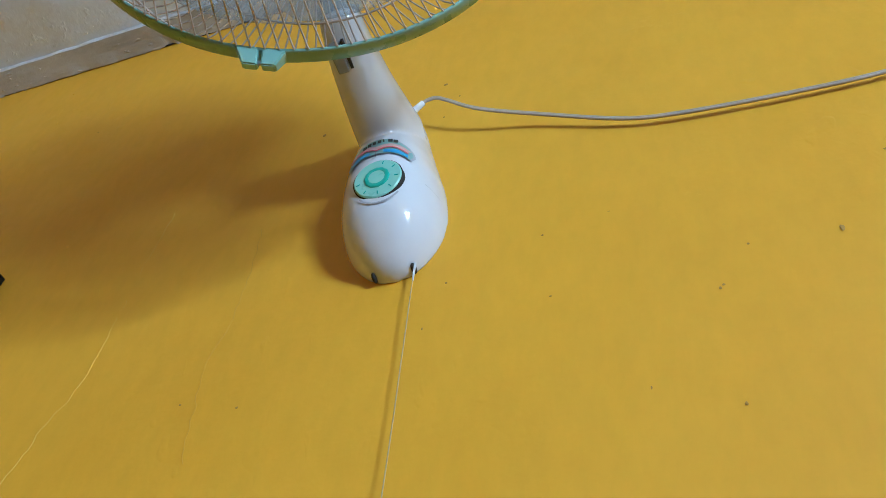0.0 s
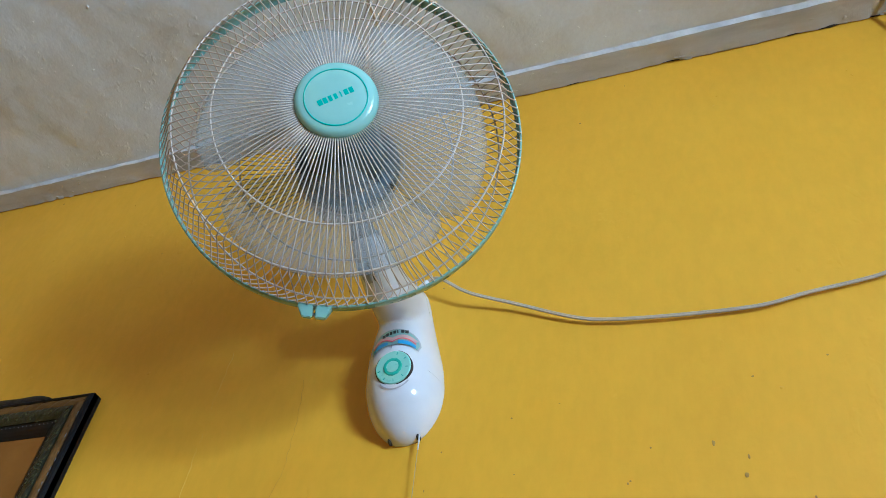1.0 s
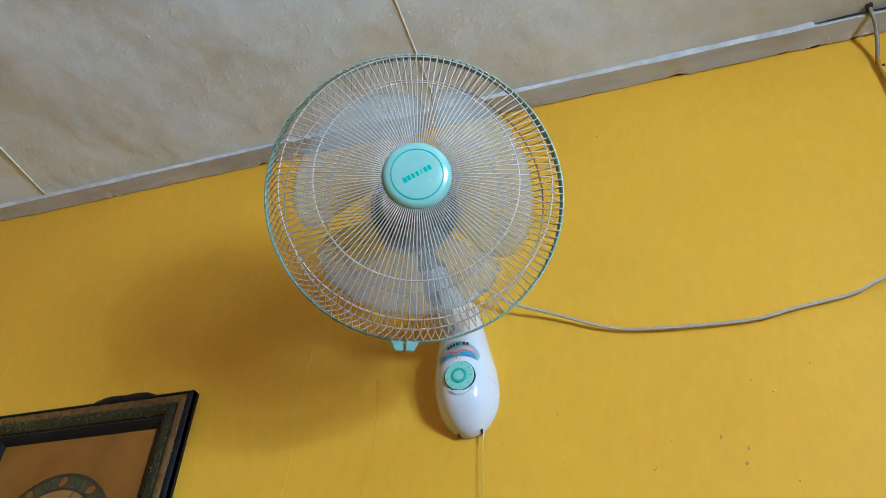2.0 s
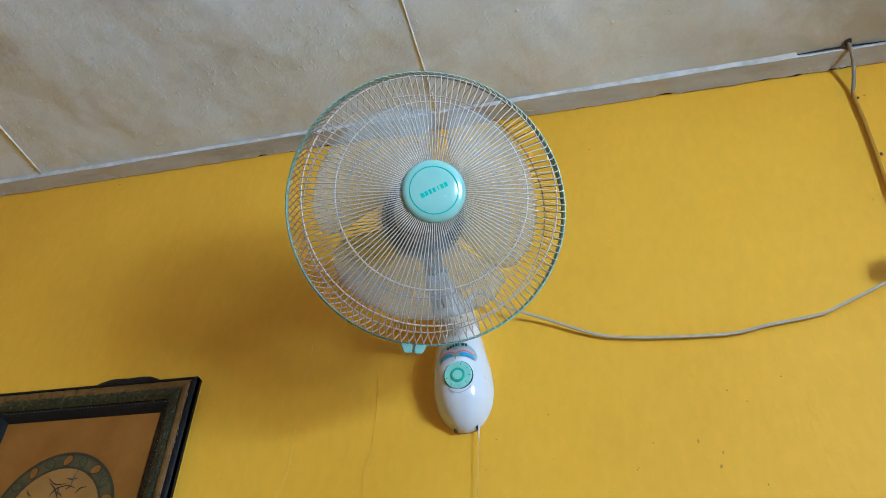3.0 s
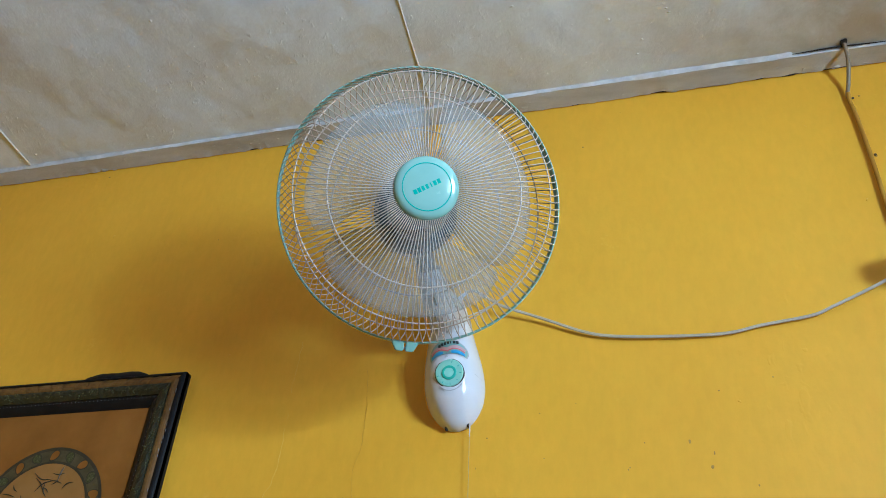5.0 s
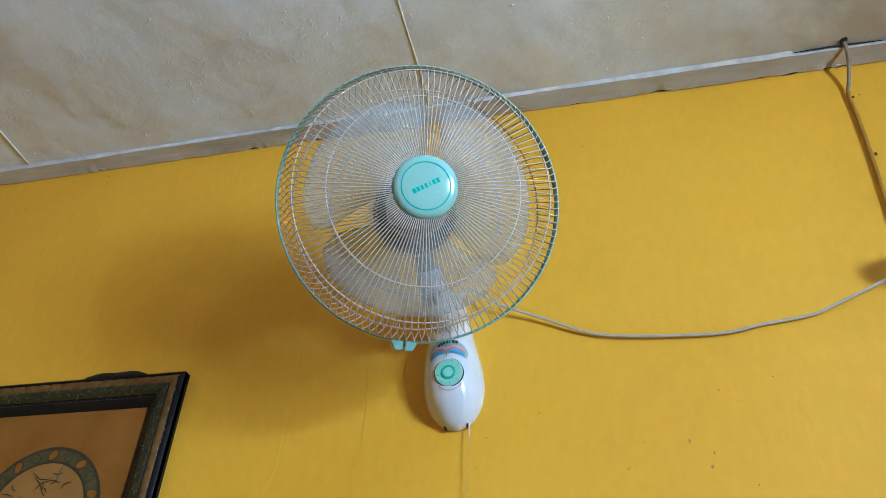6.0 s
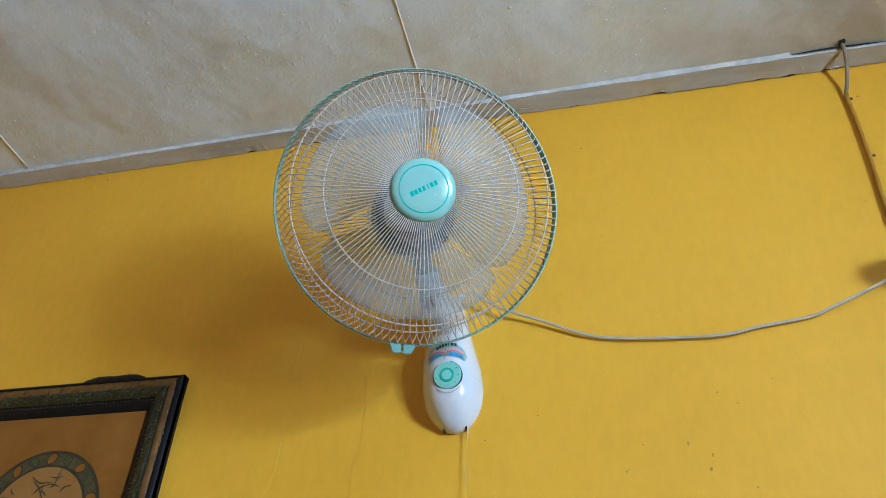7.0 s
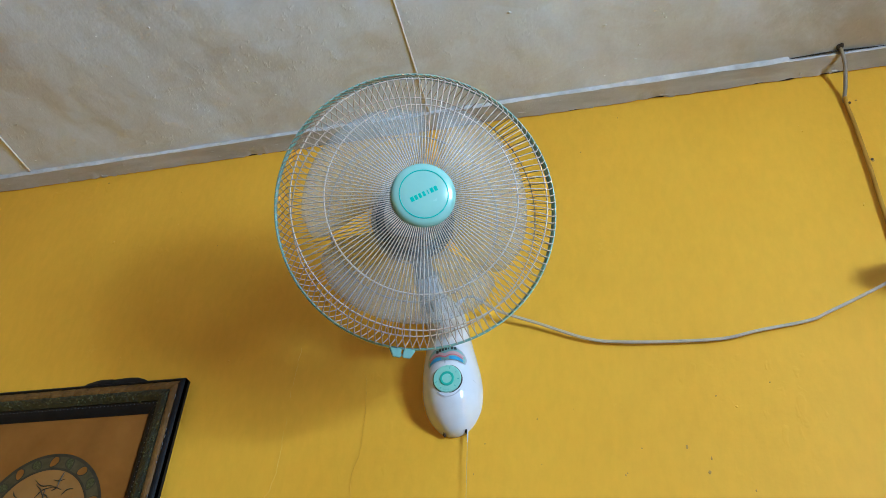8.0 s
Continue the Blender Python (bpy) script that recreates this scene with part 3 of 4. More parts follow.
sheet_on_body(grow(arch), grow(low25), 0.0018, M_SEAM, "sticker_border", "pale grey sticker border")
sticker = sheet_on_body(arch, low25, 0.0023, M_ST_TEAL, "sticker", "arched teal sticker with red and blue waves")
wave = [(DX + 0.029 * t, DZ + 0.0380 + 0.0065 * math.sin(abs(t) * 2.6) - 0.006 * t * t) for t in np.linspace(-1, 1, 25)]
strip_on_body([(x, z + 0.0042) for x, z in wave], 0.006, 0.0028, M_ST_PINK, "sticker_wave")
strip_on_body(wave, 0.0020, 0.0033, M_ST_RED, "sticker_wave")
for lo, hi in ((1, 10), (14, 23)):
    under = [(x, DZ + 0.0360 + 0.0050 * math.sin(abs(x - DX) / 0.029 * 2.6) - 0.006 * ((x - DX) / 0.029) ** 2) for x, z in low25[lo:hi + 1]]
    sheet_on_body(under, [(x, z + 0.0008) for x, z in low25[lo:hi + 1]], 0.0029, M_ST_BLUE, "sticker_wave", "")
for k in range(7):
    x = DX - 0.0155 + 0.0052 * k
    strip_on_body([(x, DZ + 0.0520 + 0.0008 * k - 0.00025 * (k - 3) ** 2 + 0.001), (x + (0.0046, 0.0040, 0.0036, 0.0038, 0.0016, 0.0042, 0.0040)[k], DZ + 0.0522 + 0.0008 * k - 0.00025 * (k - 3) ** 2 + 0.001)], 0.0060, 0.0031, M_PRINT, "print_bar")
strip_on_body([(DX - 0.0008, DZ + 0.0260), (DX - 0.0004, DZ + 0.0345)], 0.0012, 0.0036, M_GREYPL, "pointer_mark")
# seam of the lower cover
for sgn in (-1, 1):
    strip_on_body([(sgn * (0.043 + 0.009 * t), 0.0905 - 0.002 * t) for t in np.linspace(0, 1, 10)], 0.0008, 0.0016, M_SEAM, "cover_seam")
strip_on_body([(DX + 0.0235 * math.cos(a), DZ - 0.0055 + 0.0255 * math.sin(a)) for a in np.linspace(-2.5, -0.65, 24)], 0.0016, 0.0018, M_SEAM, "dial_recess")

# turning dial
y0 = -body_front(DX, DZ)
slope = math.degrees(math.atan2(body_front(DX, DZ + 0.015) - body_front(DX, DZ - 0.015), 0.03))
DIAL = pose(DX, y0 + 0.0040, DZ, 90 + slope, 0, 0)
bm = bmesh.new()
lathe(bm, [(0.0, -0.006), (DR + 0.0011, -0.006), (DR + 0.0011, 0.0022), (DR + 0.0002, 0.0026), (0.0, 0.0020)], 48)
part("dial_well", bm, M_DARK, body, "dark gap round the dial", True, DIAL)
bm = bmesh.new()
lathe(bm, [(0.0, -0.004), (DR, -0.004), (DR, 0.0032), (DR - 0.0012, 0.0044), (0.0135, 0.0048), (0.0, 0.0048)], 48)
dial = part("dial", bm, M_DIAL, body, "mint green speed dial", False, DIAL)
bm = bmesh.new()
lathe(bm, [(0.0, 0.0), (0.0128, 0.0), (0.0124, 0.0014), (0.0114, 0.0019), (0.0088, 0.0019), (0.0082, 0.0014), (0.0, 0.0012)], 48, squash=lambda a: 1 + 0.018 * math.cos(36 * a))
part("dial_grip", bm, M_GRIP, dial, "darker green ribbed grip", False, pose(0, 0, 0.0046))
bm = bmesh.new()
lathe(bm, [(0.0, 0.0), (0.0084, 0.0), (0.0082, 0.0005), (0.0, 0.0007)], 32)
part("dial_cap", bm, M_DIAL, dial, "", False, pose(0, 0, 0.0057))
for k in range(7):
    a = math.radians(-150 + 40 * k - 20)
    bm = bmesh.new()
    box(bm, -0.0004, 0.0004, -0.0018, 0.0018, 0, 0.0005)
    part("dial_mark", bm, M_GREENDARK, dial, "", False, pose(0.0195 * math.cos(a), 0.0195 * math.sin(a), 0.0047, 0, 0, math.degrees(a) - 90))

# pull string hanging from a slot
string_top = Vector((-0.0005, -0.0135, 2.031))
bm = bmesh.new()
sp = [string_top + Vector((0.0006 * noise.noise((0, 0, z * 14)), 0.0008 * noise.noise((4, 0, z * 9)), -z)) for z in np.linspace(0, 0.55, 60)]
tube(bm, sp, 0.00055, 6)
pull = part("pull_string", bm, M_STRING, fan, "thin whitish pull string", True, FAN.inverted())
bm = bmesh.new()
tube(bm, [string_top + Vector((0, 0, -0.001)), string_top + Vector((0, 0, -0.012)), string_top + Vector((0, 0, -0.024))], [0.0013, 0.0012, 0.0008], 8)
part("string_sleeve", bm, M_WHITE, pull, "", True)

# ---- fan head: axis z forward, y upward ----
E, TURN = radians(29.0), radians(20.0)
a0, up0 = Vector((0, -math.cos(E), -math.sin(E))), Vector((0, -math.sin(E), math.cos(E)))
axis = (math.cos(TURN) * a0 + math.sin(TURN) * Vector((1, 0, 0))).normalized()
side = up0.cross(axis).normalized()
PIVOT = Vector((-0.048, -0.260, 2.2965))
RIM = PIVOT + 0.076 * axis
HEAD = Matrix((side, up0, axis)).transposed().to_4x4()
HEAD.translation = RIM
LOCAL = FAN.inverted() @ HEAD
# from here on z = 0 is the plane of the rim

# neck between arm and motor
bm = bmesh.new()
hinge = LOCAL.inverted() @ Vector((0, -0.180, 0.226))
under = Vector((0, -0.045, -0.076 - 0.018))
tube(bm, [hinge + Vector((0, -0.004, -0.004)), hinge.lerp(under, 0.35), hinge.lerp(under, 0.7), under, under + Vector((0, 0.02, 0))], [0.015, 0.0155, 0.017, 0.021, 0.023], 20)
neck = part("neck", bm, M_NECK, fan, "white swivel neck coloured slate grey for shade", True, LOCAL)
bm = bmesh.new()
tube(bm, [hinge + Vector((-0.021, 0, 0)), hinge + Vector((0.021, 0, 0))], 0.0065, 16)
part("hinge_pin", bm, M_STEEL, neck, "steel hinge pin", True)
bm = bmesh.new()
box(bm, -0.018, 0.016, -0.060, -0.042, -0.125, -0.082, 0.004)
part("gear_box", bm, M_PLATE, neck, "dark gear box")

# motor cover
bm = bmesh.new()
lathe(bm, [(0.0, -0.083), (0.050, -0.083), (0.058, -0.088), (0.061, -0.100), (0.060, -0.130), (0.056, -0.160), (0.049, -0.180), (0.034, -0.192), (0.0, -0.196)], 56, squash=lambda a: (abs(math.cos(a)) ** 3.2 + abs(math.sin(a)) ** 3.2) ** (-1 / 3.2))
motor = part("motor_cover", bm, M_WHITE, fan, "glossy white motor cover", True, LOCAL)
for k in range(7):
    bm = bmesh.new()
    box(bm, -0.022, 0.022, -0.001, 0.001, -0.0006, 0.0006, 0.0003)
    part("vent_slot", bm, M_DARK, motor, "", False, pose(0, -0.024 + 0.008 * k, -0.1945, 0, 0, 0))
bm = bmesh.new()
lathe(bm, [(0.0, 0.0), (0.005, 0.0), (0.005, 0.018), (0.0085, 0.019), (0.0085, 0.029), (0.0, 0.030)], 20)
part("swing_knob", bm, M_WHITE, motor, "white swing knob", True, pose(0, 0.058, -0.125, -90, 0, 0))
bm = bmesh.new()
lathe(bm, [(0.0, -0.074), (0.030, -0.074), (0.062, -0.078), (0.070, -0.082), (0.068, -0.087), (0.0, -0.087)], 48)
part("rear_plate", bm, M_PLATE, motor, "dark green cage mounting plate", True)
bm = bmesh.new()
lathe(bm, [(0.030, -0.074), (0.034, -0.066), (0.046, -0.066), (0.048, -0.0745)], 40)
part("cage_nut", bm, M_GREYPL, motor, "grey cage nut", True)
bm = bmesh.new()
tube(bm, [(0, 0, -0.08), (0, 0, 0.055)], 0.0045, 14)
part("shaft", bm, M_STEEL, motor, "steel motor shaft", True)

# blades on their hub; see-through and extra wide to imitate the haze of spinning
bm = bmesh.new()
lathe(bm, [(0.0, 0.048), (0.012, 0.048), (0.020, 0.044), (0.034, 0.030), (0.044, 0.0), (0.049, -0.035), (0.050, -0.055), (0.046, -0.057), (0.040, -0.03), (0.010, 0.02), (0.0, 0.02)], 48)
blades = part("blade_hub", bm, M_HUB, fan, "teal blade hub with shade darkened into its colour", True, LOCAL)
bm = bmesh.new()
lathe(bm, [(0.0, 0.0), (0.011, 0.0), (0.012, 0.010), (0.008, 0.016), (0.0, 0.017)], 6)
part("spinner_nut", bm, M_PLATE, blades, "", False, pose(0, 0, 0.047))
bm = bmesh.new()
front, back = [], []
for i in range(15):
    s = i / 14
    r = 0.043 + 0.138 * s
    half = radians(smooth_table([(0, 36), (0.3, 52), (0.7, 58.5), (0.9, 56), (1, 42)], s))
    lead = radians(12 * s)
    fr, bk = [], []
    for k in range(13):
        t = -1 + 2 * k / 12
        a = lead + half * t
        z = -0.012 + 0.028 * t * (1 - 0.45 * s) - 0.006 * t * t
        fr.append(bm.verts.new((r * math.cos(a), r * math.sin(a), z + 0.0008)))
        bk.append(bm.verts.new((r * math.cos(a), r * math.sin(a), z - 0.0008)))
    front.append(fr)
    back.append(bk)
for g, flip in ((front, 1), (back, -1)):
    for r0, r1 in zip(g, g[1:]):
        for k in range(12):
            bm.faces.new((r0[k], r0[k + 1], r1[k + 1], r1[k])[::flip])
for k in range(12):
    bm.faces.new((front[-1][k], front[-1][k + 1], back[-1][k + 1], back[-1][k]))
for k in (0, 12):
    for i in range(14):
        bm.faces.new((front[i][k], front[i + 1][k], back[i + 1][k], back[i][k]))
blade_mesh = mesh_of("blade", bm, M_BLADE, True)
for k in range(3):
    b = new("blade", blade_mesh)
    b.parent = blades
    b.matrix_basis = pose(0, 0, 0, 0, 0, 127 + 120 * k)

# mint rim that joins the two halves of the cage
RR = 0.222
bm = bmesh.new()
lathe(bm, [(RR, -0.0070), (RR, 0.0070), (RR - 0.0009, 0.0083), (RR - 0.0024, 0.0085), (RR - 0.0028, 0.0078), (RR - 0.0022, 0.0066), (RR - 0.0020, 0.0), (RR - 0.0022, -0.0066), (RR - 0.0040, -0.0078), (RR - 0.0036, -0.0086), (RR - 0.0009, -0.0083)], 120, closed=True)
rim = part("rim", bm, M_RIM, fan, "mint green plastic rim band", True, LOCAL)
for sgn in (-1, 1):
    bm = bmesh.new()
    made = bmesh.ops.create_cube(bm, size=1)["verts"]
    for v in made:
        taper = 0.62 if v.co.y < 0 else 1.0
        inner = sgn * 0.0016
        v.co = Vector((inner + sgn * 0.0190 * taper * (0.5 + sgn * v.co.x), v.co.y * 0.0135, v.co.z * 0.015 * taper))
    bmesh.ops.bevel(bm, geom=bm.edges[:], offset=0.0011, segments=2, affect="EDGES")
    a = radians(-100)
    part("rim_clip", bm, M_GREEN, rim, "mint green rim clip", False, pose((RR + 0.0055) * math.cos(a), (RR + 0.0055) * math.sin(a), 0.002, 0, 0, math.degrees(a) + 90))
bm = bmesh.new()
tube(bm, [(-0.004, 0, 0), (0.004, 0, 0)], 0.0022, 10)
part("clip_screw", bm, M_STEEL, rim, "", True, pose((RR + 0.008) * math.cos(radians(-100)), (RR + 0.008) * math.sin(radians(-100)), 0.002, 0, 0, -10))


def rib_mesh(name, profile, twist_from, twist, radius=0.00082):
    bm = bmesh.new()
    pts = []
    for r, z in profile:
        a = 0 if r < twist_from else radians(twist) * (r - twist_from) / (profile[-1][0] - twist_from)
        pts.append((r * math.cos(a), r * math.sin(a), z))
    tube(bm, pts, radius, 6)
    return mesh_of(name, bm, M_WIRE, True)


FRONT = [(0.040, 0.0885), (0.070, 0.0872), (0.100, 0.0842), (0.130, 0.0790), (0.160, 0.0708), (0.182, 0.0615), (0.1935, 0.0550), (0.1995, 0.0490), (0.2025, 0.0420), (0.2100, 0.0260), (0.2190, 0.0100), (0.2208, 0.0092)]
REAR = [(0.060, -0.0790), (0.090, -0.0770), (0.120, -0.0720), (0.150, -0.0640), (0.178, -0.0540), (0.195, -0.0430), (0.203, -0.0330), (0.208, -0.0240), (0.2135, -0.0120), (0.2175, 0.0)]


def ring(bm, r, z, radius):
    tube(bm, [(r * math.cos(a), r * math.sin(a), z) for a in np.linspace(0, 2 * math.pi, 121)[:-1]], radius, 6, closed=True)


for name, profile, count, twist, rings3, label in (("front_grille", FRONT, 120, 3.0, ((0.145, 0.0735), (0.1955, 0.0525)), "wire front grille with rings and ribs"),
                                                   ("rear_grille", REAR, 120, -3.0, ((0.140, -0.0650), (0.198, -0.0380), (0.075, -0.0765)), "wire rear grille with rings and ribs")):
    bm = bmesh.new()
    for r, z in rings3:
        ring(bm, r, z, 0.0012)
    grille = part(name, bm, M_WIRE, fan, label, True, LOCAL)
    rib = rib_mesh("rib", profile, 0.1990, twist)
    for k in range(count):
        o = new("rib", rib)
        o.parent = grille
        o.matrix_basis = pose(0, 0, 0, 0, 0, 360 * k / count)

# round badge in the middle of the front grille
bm = bmesh.new()
lathe(bm, [(0.0, 0.078), (0.0455, 0.078), (0.0482, 0.082), (0.0485, 0.088), (0.0465, 0.0935), (0.041, 0.0960), (0.025, 0.0977), (0.0, 0.0983)], 64)
badge = part("badge", bm, M_GREEN, fan, "round mint green centre badge", True, LOCAL)
bm = bmesh.new()
lathe(bm, [(0.0352, 0.0960), (0.0352, 0.09715), (0.0368, 0.0969), (0.0368, 0.0960)], 64, closed=True)
part("badge_ring", bm, M_GREENDARK, badge, "thin green printed ring", True)
for k in range(7):
    bm = bmesh.new()
    wide = (0.0028, 0.0024, 0.0021, 0.0021, 0.0009, 0.0025, 0.0025)[k]
    box(bm, -wide, wide, -0.0037, 0.0037, 0, 0.0005, 0.0002)
    u = -0.0192 + 0.0064 * k
    part("print_bar", bm, M_GREENDARK, badge, "green printed bar", False, pose(u * math.cos(radians(23)), u * math.sin(radians(23)), 0.0980 - 0.6 * u * u, 0, 0, 23))

# ---- cords ----
bm = bmesh.new()
CORD = smooth_path([(-0.012, -0.0323, 2.2845), (-0.004, -0.0328, 2.2885), (0.006, -0.033, 2.288), (0.018, -0.031, 2.281), (0.055, -0.025, 2.255), (0.124, -0.015, 2.228), (0.203, -0.0095, 2.193), (0.260, -0.0085, 2.180), (0.354, -0.008, 2.172), (0.436, -0.008, 2.170), (0.492, -0.008, 2.180), (0.574, -0.0085, 2.191), (0.608, -0.011, 2.203), (0.665, -0.018, 2.225), (0.705, -0.026, 2.241), (0.740, -0.060, 2.250), (0.754, -0.105, 2.252), (0.762, -0.118, 2.255)], 8)
for off in (-0.0013, 0.0013):
    tube(bm, [p + Vector((0, -0.0004, off)) for p in CORD], 0.0016, 10)
tagged(part("power_cord", bm, M_CORD, smooth=True), "greyish flat twin power cord sagging along the yellow wall", "cord")
bm = bmesh.new()
CABLE = smooth_path([(0.757, -0.062, 2.800), (0.760, -0.058, 2.785), (0.762, -0.042, 2.758), (0.757, -0.020, 2.722), (0.750, -0.0075, 2.690), (0.751, -0.0065, 2.635), (0.750, -0.0065, 2.55), (0.748, -0.0065, 2.485), (0.745, -0.0065, 2.41), (0.743, -0.0065, 2.34), (0.742, -0.010, 2.285)], 8)
tube(bm, [p + Vector((0.001, -0.0022, 0)) for p in CABLE if p.z < 2.7], 0.0040, 10)
cable = tagged(part("wall_cable", bm, M_CABLE, smooth=True), "yellow-painted cable running from ceiling down the wall", "cable")
bm = bmesh.new()
tube(bm, [p for p in CABLE if p.z >= 2.688], 0.0040, 10)
part("bare_end", bm, M_CABLETOP, cable, "bare greyish cable end", True)
for z, dx in ((2.692, 0.010), (2.535, 0.011)):
    bm = bmesh.new()
    lathe(bm, [(0.0, 0.0), (0.0028, 0.0), (0.0026, 0.0016), (0.0, 0.0022)], 10)
    part("clip_nail", bm, M_SOCKET, cable, "rusty clip nail", False, pose(0.750 + dx, -0.0022, z, 90, 0, 0))
socket = tagged(new("wall_socket"), "dark brown wall socket with the fan plug in it", "socket")
socket.matrix_basis = pose(0.764, 0, 2.258)
bm = bmesh.new()
box(bm, -0.036, 0.036, -0.034, -0.0015, -0.036, 0.036, 0.006)
part("socket_box", bm, M_SOCKET, socket)
bm = bmesh.new()
lathe(bm, [(0.0, 0.0), (0.021, 0.0), (0.021, 0.004), (0.016, 0.006), (0.0, 0.006)], 28)
part("socket_face", bm, M_SOCKET, socket, "", True, pose(0, -0.033, 0, 90, 0, 0))
bm = bmesh.new()
lathe(bm, [(0.0, 0.0), (0.024, 0.0), (0.027, 0.014), (0.026, 0.055), (0.018, 0.074), (0.006, 0.080), (0.0, 0.080)], 24)
part("plug", bm, M_SOCKET, socket, "dark plug", True, pose(0, -0.037, 0, 90, 0, 0))

# ---- the framed picture ----
FX0, FX1, FZ0, FZ1 = -1.033, -0.5575, 1.640, 2.1725
picture = tagged(new("picture_frame"), "dark carved wooden picture frame with brown calligraphy board", "picture frame")
picture.matrix_basis = pose((FX0 + FX1) / 2, 0, FZ0)
PW, PH = FX1 - FX0, FZ1 - FZ0
# bands from the outside in: inset from, to, height at start, at end, material
BANDS = (("edge_band", 0.0, 0.0062, 0.0190, 0.0215, M_BLACKW, "black lacquered outer edge"),
         ("wood_band", 0.0065, 0.0250, 0.0205, 0.0235, M_BROWNW, "brown wooden band"),
         ("carved_band", 0.0253, 0.0460, 0.0265, 0.0225, M_CARVED, "dark carved band with glints"),
         ("inner_band", 0.0463, 0.0665, 0.0205, 0.0100, M_BLACKW, "black inner slope"))


def side_point(s, inset, along, y):
    """A point on frame side s (0 top, 1 right, 2 bottom, 3 left); along runs from -1 to 1 between the mitres."""
    hw, hh = PW / 2 - inset, PH / 2 - inset
    x, z = ((along * hw, hh), (hw, -along * hh), (-along * hw, -hh), (-hw, along * hh))[s]
    return Vector((x, -y, z + PH / 2))


for s, sname in enumerate(("top_rail", "side_rail", "bottom_rail", "side_rail")):
    bm = bmesh.new()
    quad = [[bm.verts.new(side_point(s, i, a, y)) for i, y in ((0.0, 0.0015), (0.0, 0.0195), (0.0662, 0.0092), (0.0662, 0.0015))] for a in (-1, 1)]
    for k in range(4):
        bm.faces.new((quad[0][k], quad[0][(k + 1) % 4], quad[1][(k + 1) % 4], quad[1][k]))
    bm.faces.new(quad[0])
    bm.faces.new(quad[1][::-1])
    rail = part(sname, bm, M_BLACKW, picture)
    for bname, i0, i1, h0, h1, material, label in BANDS:
        if s % 2 and bname == "edge_band":
            i1 = 0.0115
        if s % 2 and bname == "wood_band":
            i0 = 0.0118
        bm = bmesh.new()
        n = 64
        rows = []
        for k in range(n + 1):
            a = -1 + 2 * k / n
            row = [bm.verts.new(side_point(s, i0, a, h0 - 0.010))]
            for j in range(5):
                t = j / 4
                swell = 0.0022 * math.sin(math.pi * t)
                if bname == "carved_band":
                    swell += 0.0020 * noise.noise((a * 42, j * 2.3, s * 5.0)) + 0.0010 * noise.noise((a * 95, j * 3.3, s))
                if bname == "wood_band" and k % 4 == 0:
                    swell -= 0.0014 if s % 2 == 0 else 0.0003
                row.append(bm.verts.new(side_point(s, i0 + (i1 - i0) * t, a, h0 + (h1 - h0) * t + swell)))
            row.append(bm.verts.new(side_point(s, i1, a, h1 - 0.010)))
            rows.append(row)
        for r0, r1 in zip(rows, rows[1:]):
            for j in range(6):
                bm.faces.new((r0[j], r0[j + 1], r1[j + 1], r1[j]))
        part(bname, bm, material, rail, label)
    # glinting leaves of the carving and the row of beads
    bm = bmesh.new()
    rnd = random.Random(20 + s)
    for k in range(260):
        knot = rnd.randrange(17)
        a, i = -0.94 + 1.88 * knot / 16 + rnd.gauss(0, 0.022), 0.0265 + 0.0125 * abs(rnd.gauss(0, 0.6))
        c = side_point(s, i, a, 0.0265)
        made = bmesh.ops.create_icosphere(bm, subdivisions=1, radius=rnd.uniform(0.0007, 0.0019))["verts"]
        for v in made:
            v.co = c + Vector((v.co.x * rnd.uniform(0.7, 1.5), v.co.y * 0.7, v.co.z * rnd.uniform(0.7, 1.5)))
    tagged(part("carved_leaves", bm, M_LEAF, rail, "small carved leaves", True), kind="stuff")
    bm = bmesh.new()
    for k in range(46):
        c = side_point(s, 0.0500, -0.97 + 1.94 * k / 45, 0.0200)
        made = bmesh.ops.create_icosphere(bm, subdivisions=1, radius=0.0009)["verts"]
        for v in made:
            v.co = c + v.co
    for k in range(22 if s % 2 else 0):
        a = rnd.uniform(-0.95, 0.95)
        c = side_point(s, rnd.uniform(0.009, 0.0125), a, 0.0235)
        made = bmesh.ops.create_icosphere(bm, subdivisions=1, radius=0.0013)["verts"]
        d = side_point(s, 0.01, a + 0.01, 0) - side_point(s, 0.01, a, 0)
        d.normalize()
        for v in made:
            v.co = c + v.co * 0.6 + d * (v.co.dot(d) * rnd.uniform(1, 3.5))
    tagged(part("beads", bm, M_BEAD, rail, "tarnished silver beads", True), kind="stuff")
# crest on the top rail
bm = bmesh.new()
rows = []
for k in range(31):
    t = k / 30
    x = (-0.778 + 0.138 * t) - (FX0 + FX1) / 2
    h = 0.0135 * math.sin(math.pi * min(1, max(0, t))) ** 0.6 + 0.0025 * math.sin(3 * math.pi * t) * math.sin(math.pi * t) + 0.0012 * noise.noise((t * 14, 0, 0))
    rows.append([bm.verts.new((x, y, PH - 0.003 + (h + 0.003) * q)) for y, q in ((-0.004, 0), (-0.005, 0.9), (-0.009, 1.0), (-0.016, 1.0), (-0.021, 0.8), (-0.023, 0.0))])
for r0, r1 in zip(rows, rows[1:]):
    for k in range(5):
        bm.faces.new((r0[k], r0[k + 1], r1[k + 1], r1[k]))
part("crest", bm, M_BLACKW, picture, "dark carved crest", True)
# board and its medallion
bm = bmesh.new()
box(bm, -PW / 2 + 0.05, PW / 2 - 0.05, -0.009, -0.002, 0.05, PH - 0.05)
board = part("board", bm, M_BOARD, picture, "brown picture board")
MC = Vector((0.0, -0.0090, 1.905 - FZ0))


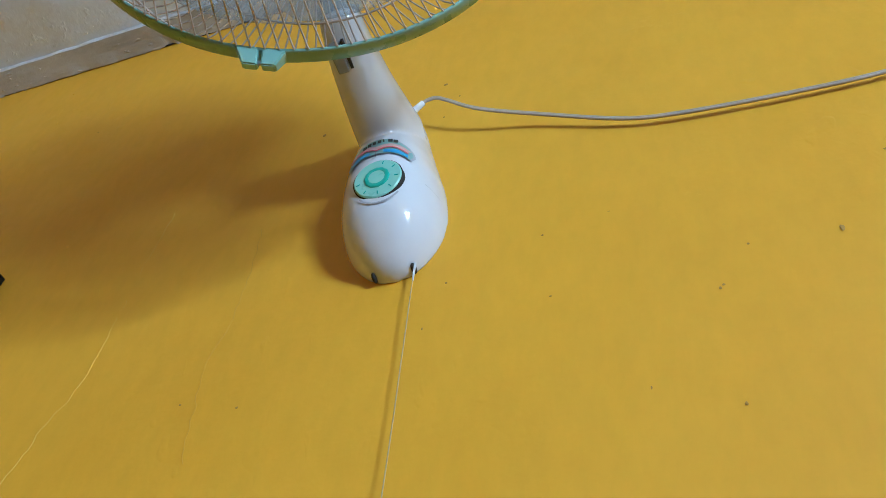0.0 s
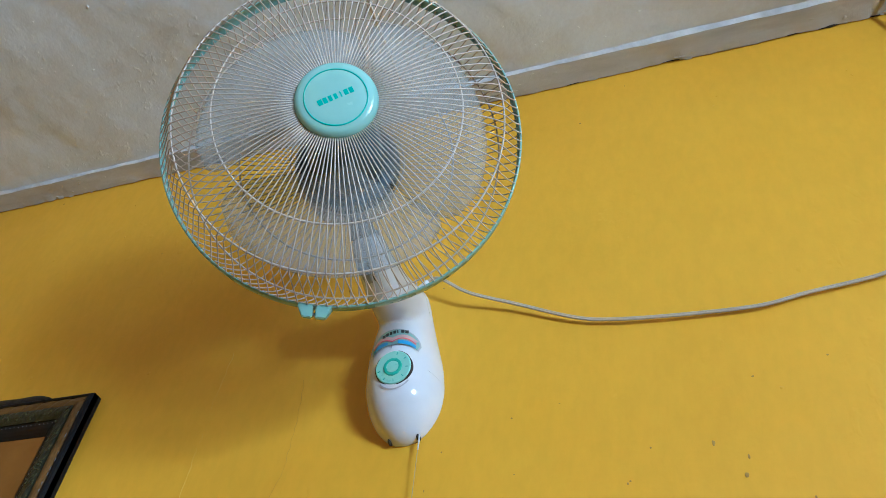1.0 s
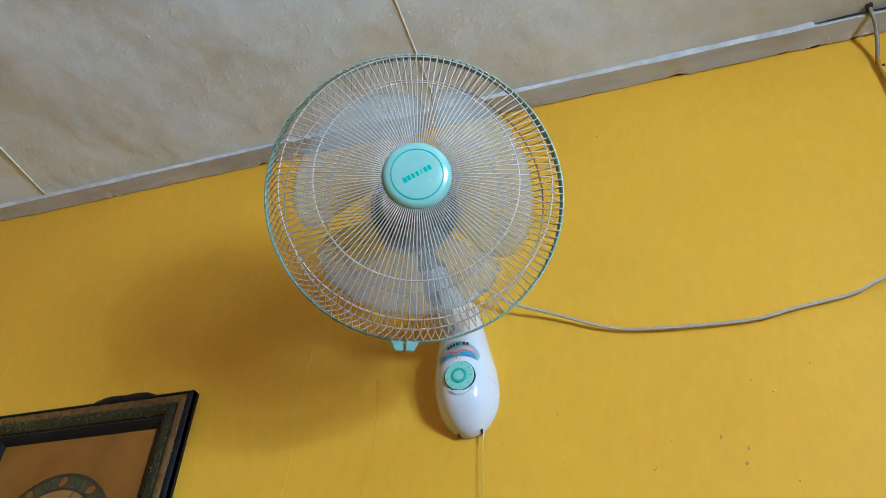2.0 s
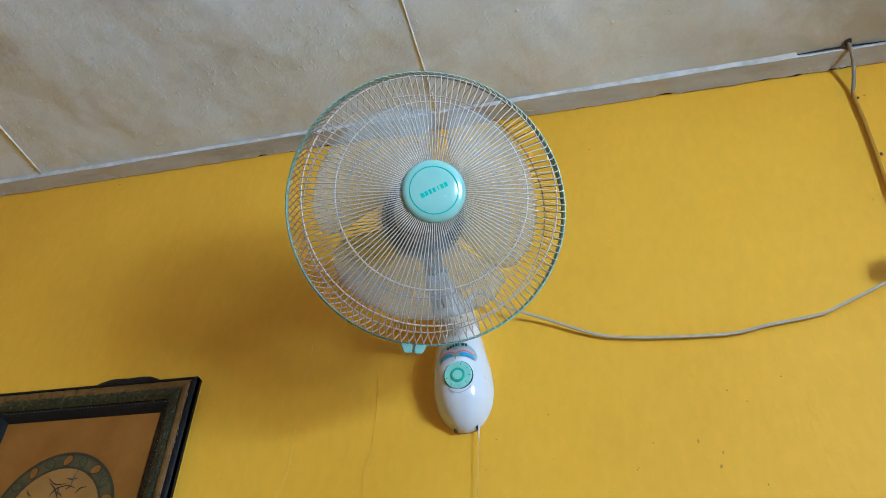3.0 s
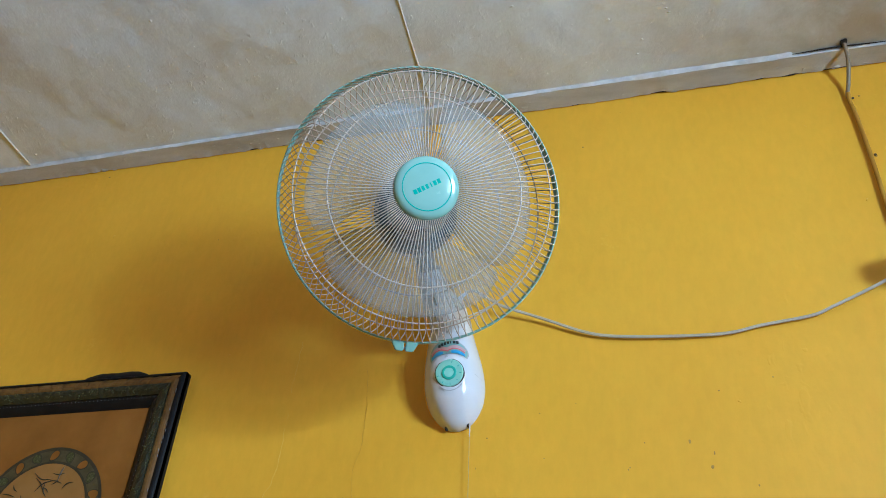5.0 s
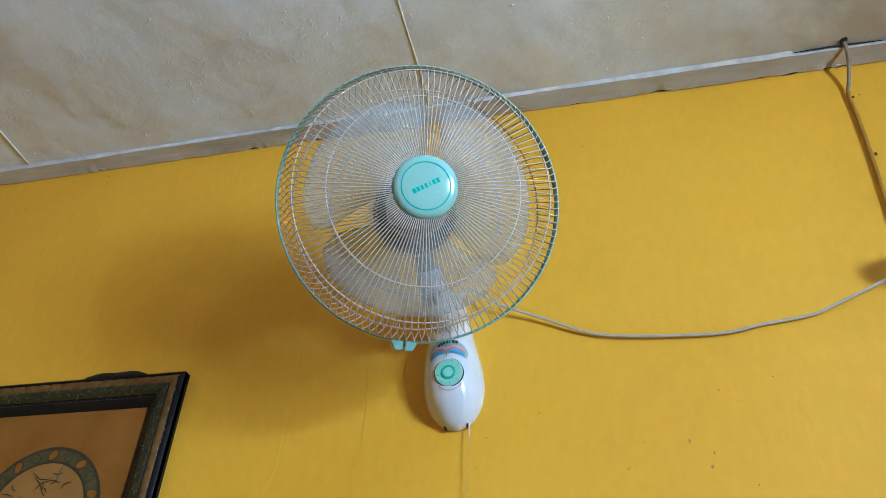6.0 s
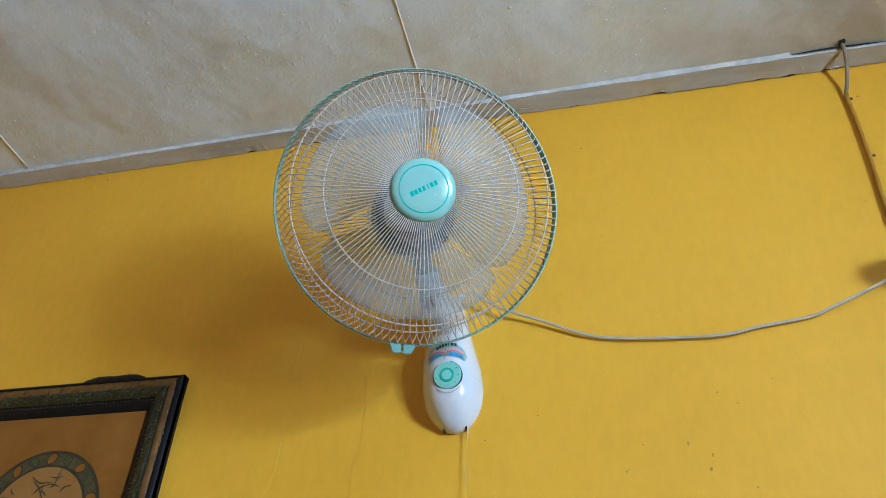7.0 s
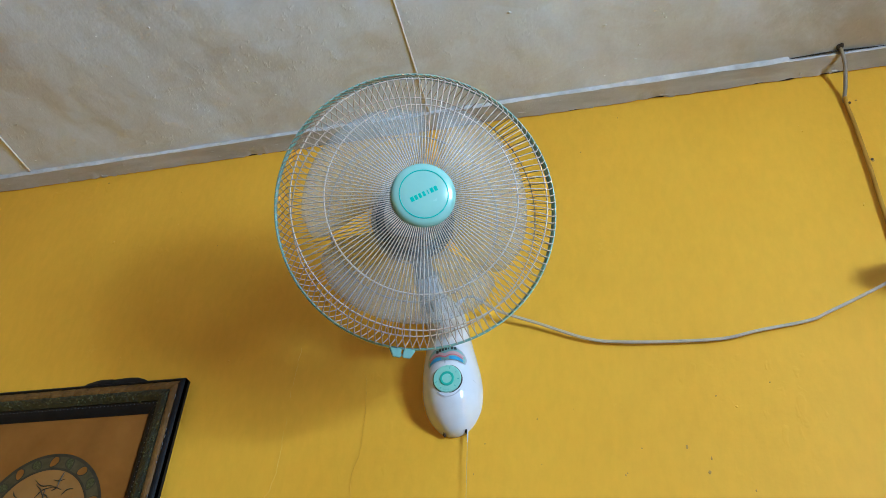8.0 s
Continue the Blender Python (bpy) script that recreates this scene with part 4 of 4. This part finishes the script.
def annulus(name, r0, r1, y, material, label=""):
    bm = bmesh.new()
    inner = [bm.verts.new((MC.x + r0 * math.cos(a), y, MC.z + r0 * math.sin(a))) for a in np.linspace(0, 2 * math.pi, 97)[:-1]]
    outer = [bm.verts.new((MC.x + r1 * math.cos(a), y, MC.z + r1 * math.sin(a))) for a in np.linspace(0, 2 * math.pi, 97)[:-1]]
    n = len(inner)
    for k in range(n):
        bm.faces.new((inner[k], inner[(k + 1) % n], outer[(k + 1) % n], outer[k]))
    return part(name, bm, material, board, label)


annulus("medallion_ring", 0.100, 0.128, -0.0094, M_OLIVE, "olive ornamental ring")
annulus("medallion_line", 0.1240, 0.1300, -0.0098, M_INK)
annulus("medallion_line", 0.0980, 0.1025, -0.0098, M_INK)
bm = bmesh.new()
bmesh.ops.create_circle(bm, cap_ends=True, segments=72, radius=0.0985)
for v in bm.verts:
    v.co = Vector((MC.x + v.co.x, -0.0094, MC.z + v.co.y))
part("medallion_field", bm, M_CREAMPIC, board, "faded orange field")
for k in range(20):
    a = 2 * math.pi * k / 20
    bm = bmesh.new()
    bmesh.ops.create_circle(bm, cap_ends=True, segments=14, radius=1.0)
    for v in bm.verts:
        q = v.co.copy()
        v.co = Vector((q.x * 0.0075 * (1 + 0.25 * q.y), 0, q.y * 0.0105))
    rim_bm = bm.copy()
    for v in rim_bm.verts:
        v.co = Vector((v.co.x * 1.28, 0.0003, v.co.z * 1.22))
    lie = pose(MC.x + 0.1135 * math.cos(a), -0.0100, MC.z + 0.1135 * math.sin(a), 0, 90 - math.degrees(a) + (35 if k % 2 else -35), 0)
    part("petal_outline", rim_bm, M_INK, board, "", False, lie)
    part("medallion_petal", bm, M_BOARD if k % 2 else M_LEAF, board, "", False, lie)
# brush strokes of writing that cannot be read
rnd = random.Random(11)
for k in range(46):
    r, a = 0.085 * math.sqrt(rnd.random()), rnd.uniform(0, 2 * math.pi)
    turn = rnd.choice((8, 12, 75, 95, 40, -30)) + rnd.uniform(-8, 8)
    length = rnd.uniform(0.010, 0.045)
    bm = bmesh.new()
    pts = smooth_path([(-length / 2, 0, 0), (0, 0, rnd.uniform(-0.2, 0.2) * length), (length / 2, 0, 0)], 5)
    tube(bm, pts, [0.0003 + 0.0009 * math.sin(math.pi * i / (len(pts) - 1)) for i in range(len(pts))], 6)
    part("brush_stroke", bm, M_INK, board, "", False, pose(MC.x + r * math.cos(a), -0.0100, MC.z + r * math.sin(a), 0, turn, 0))
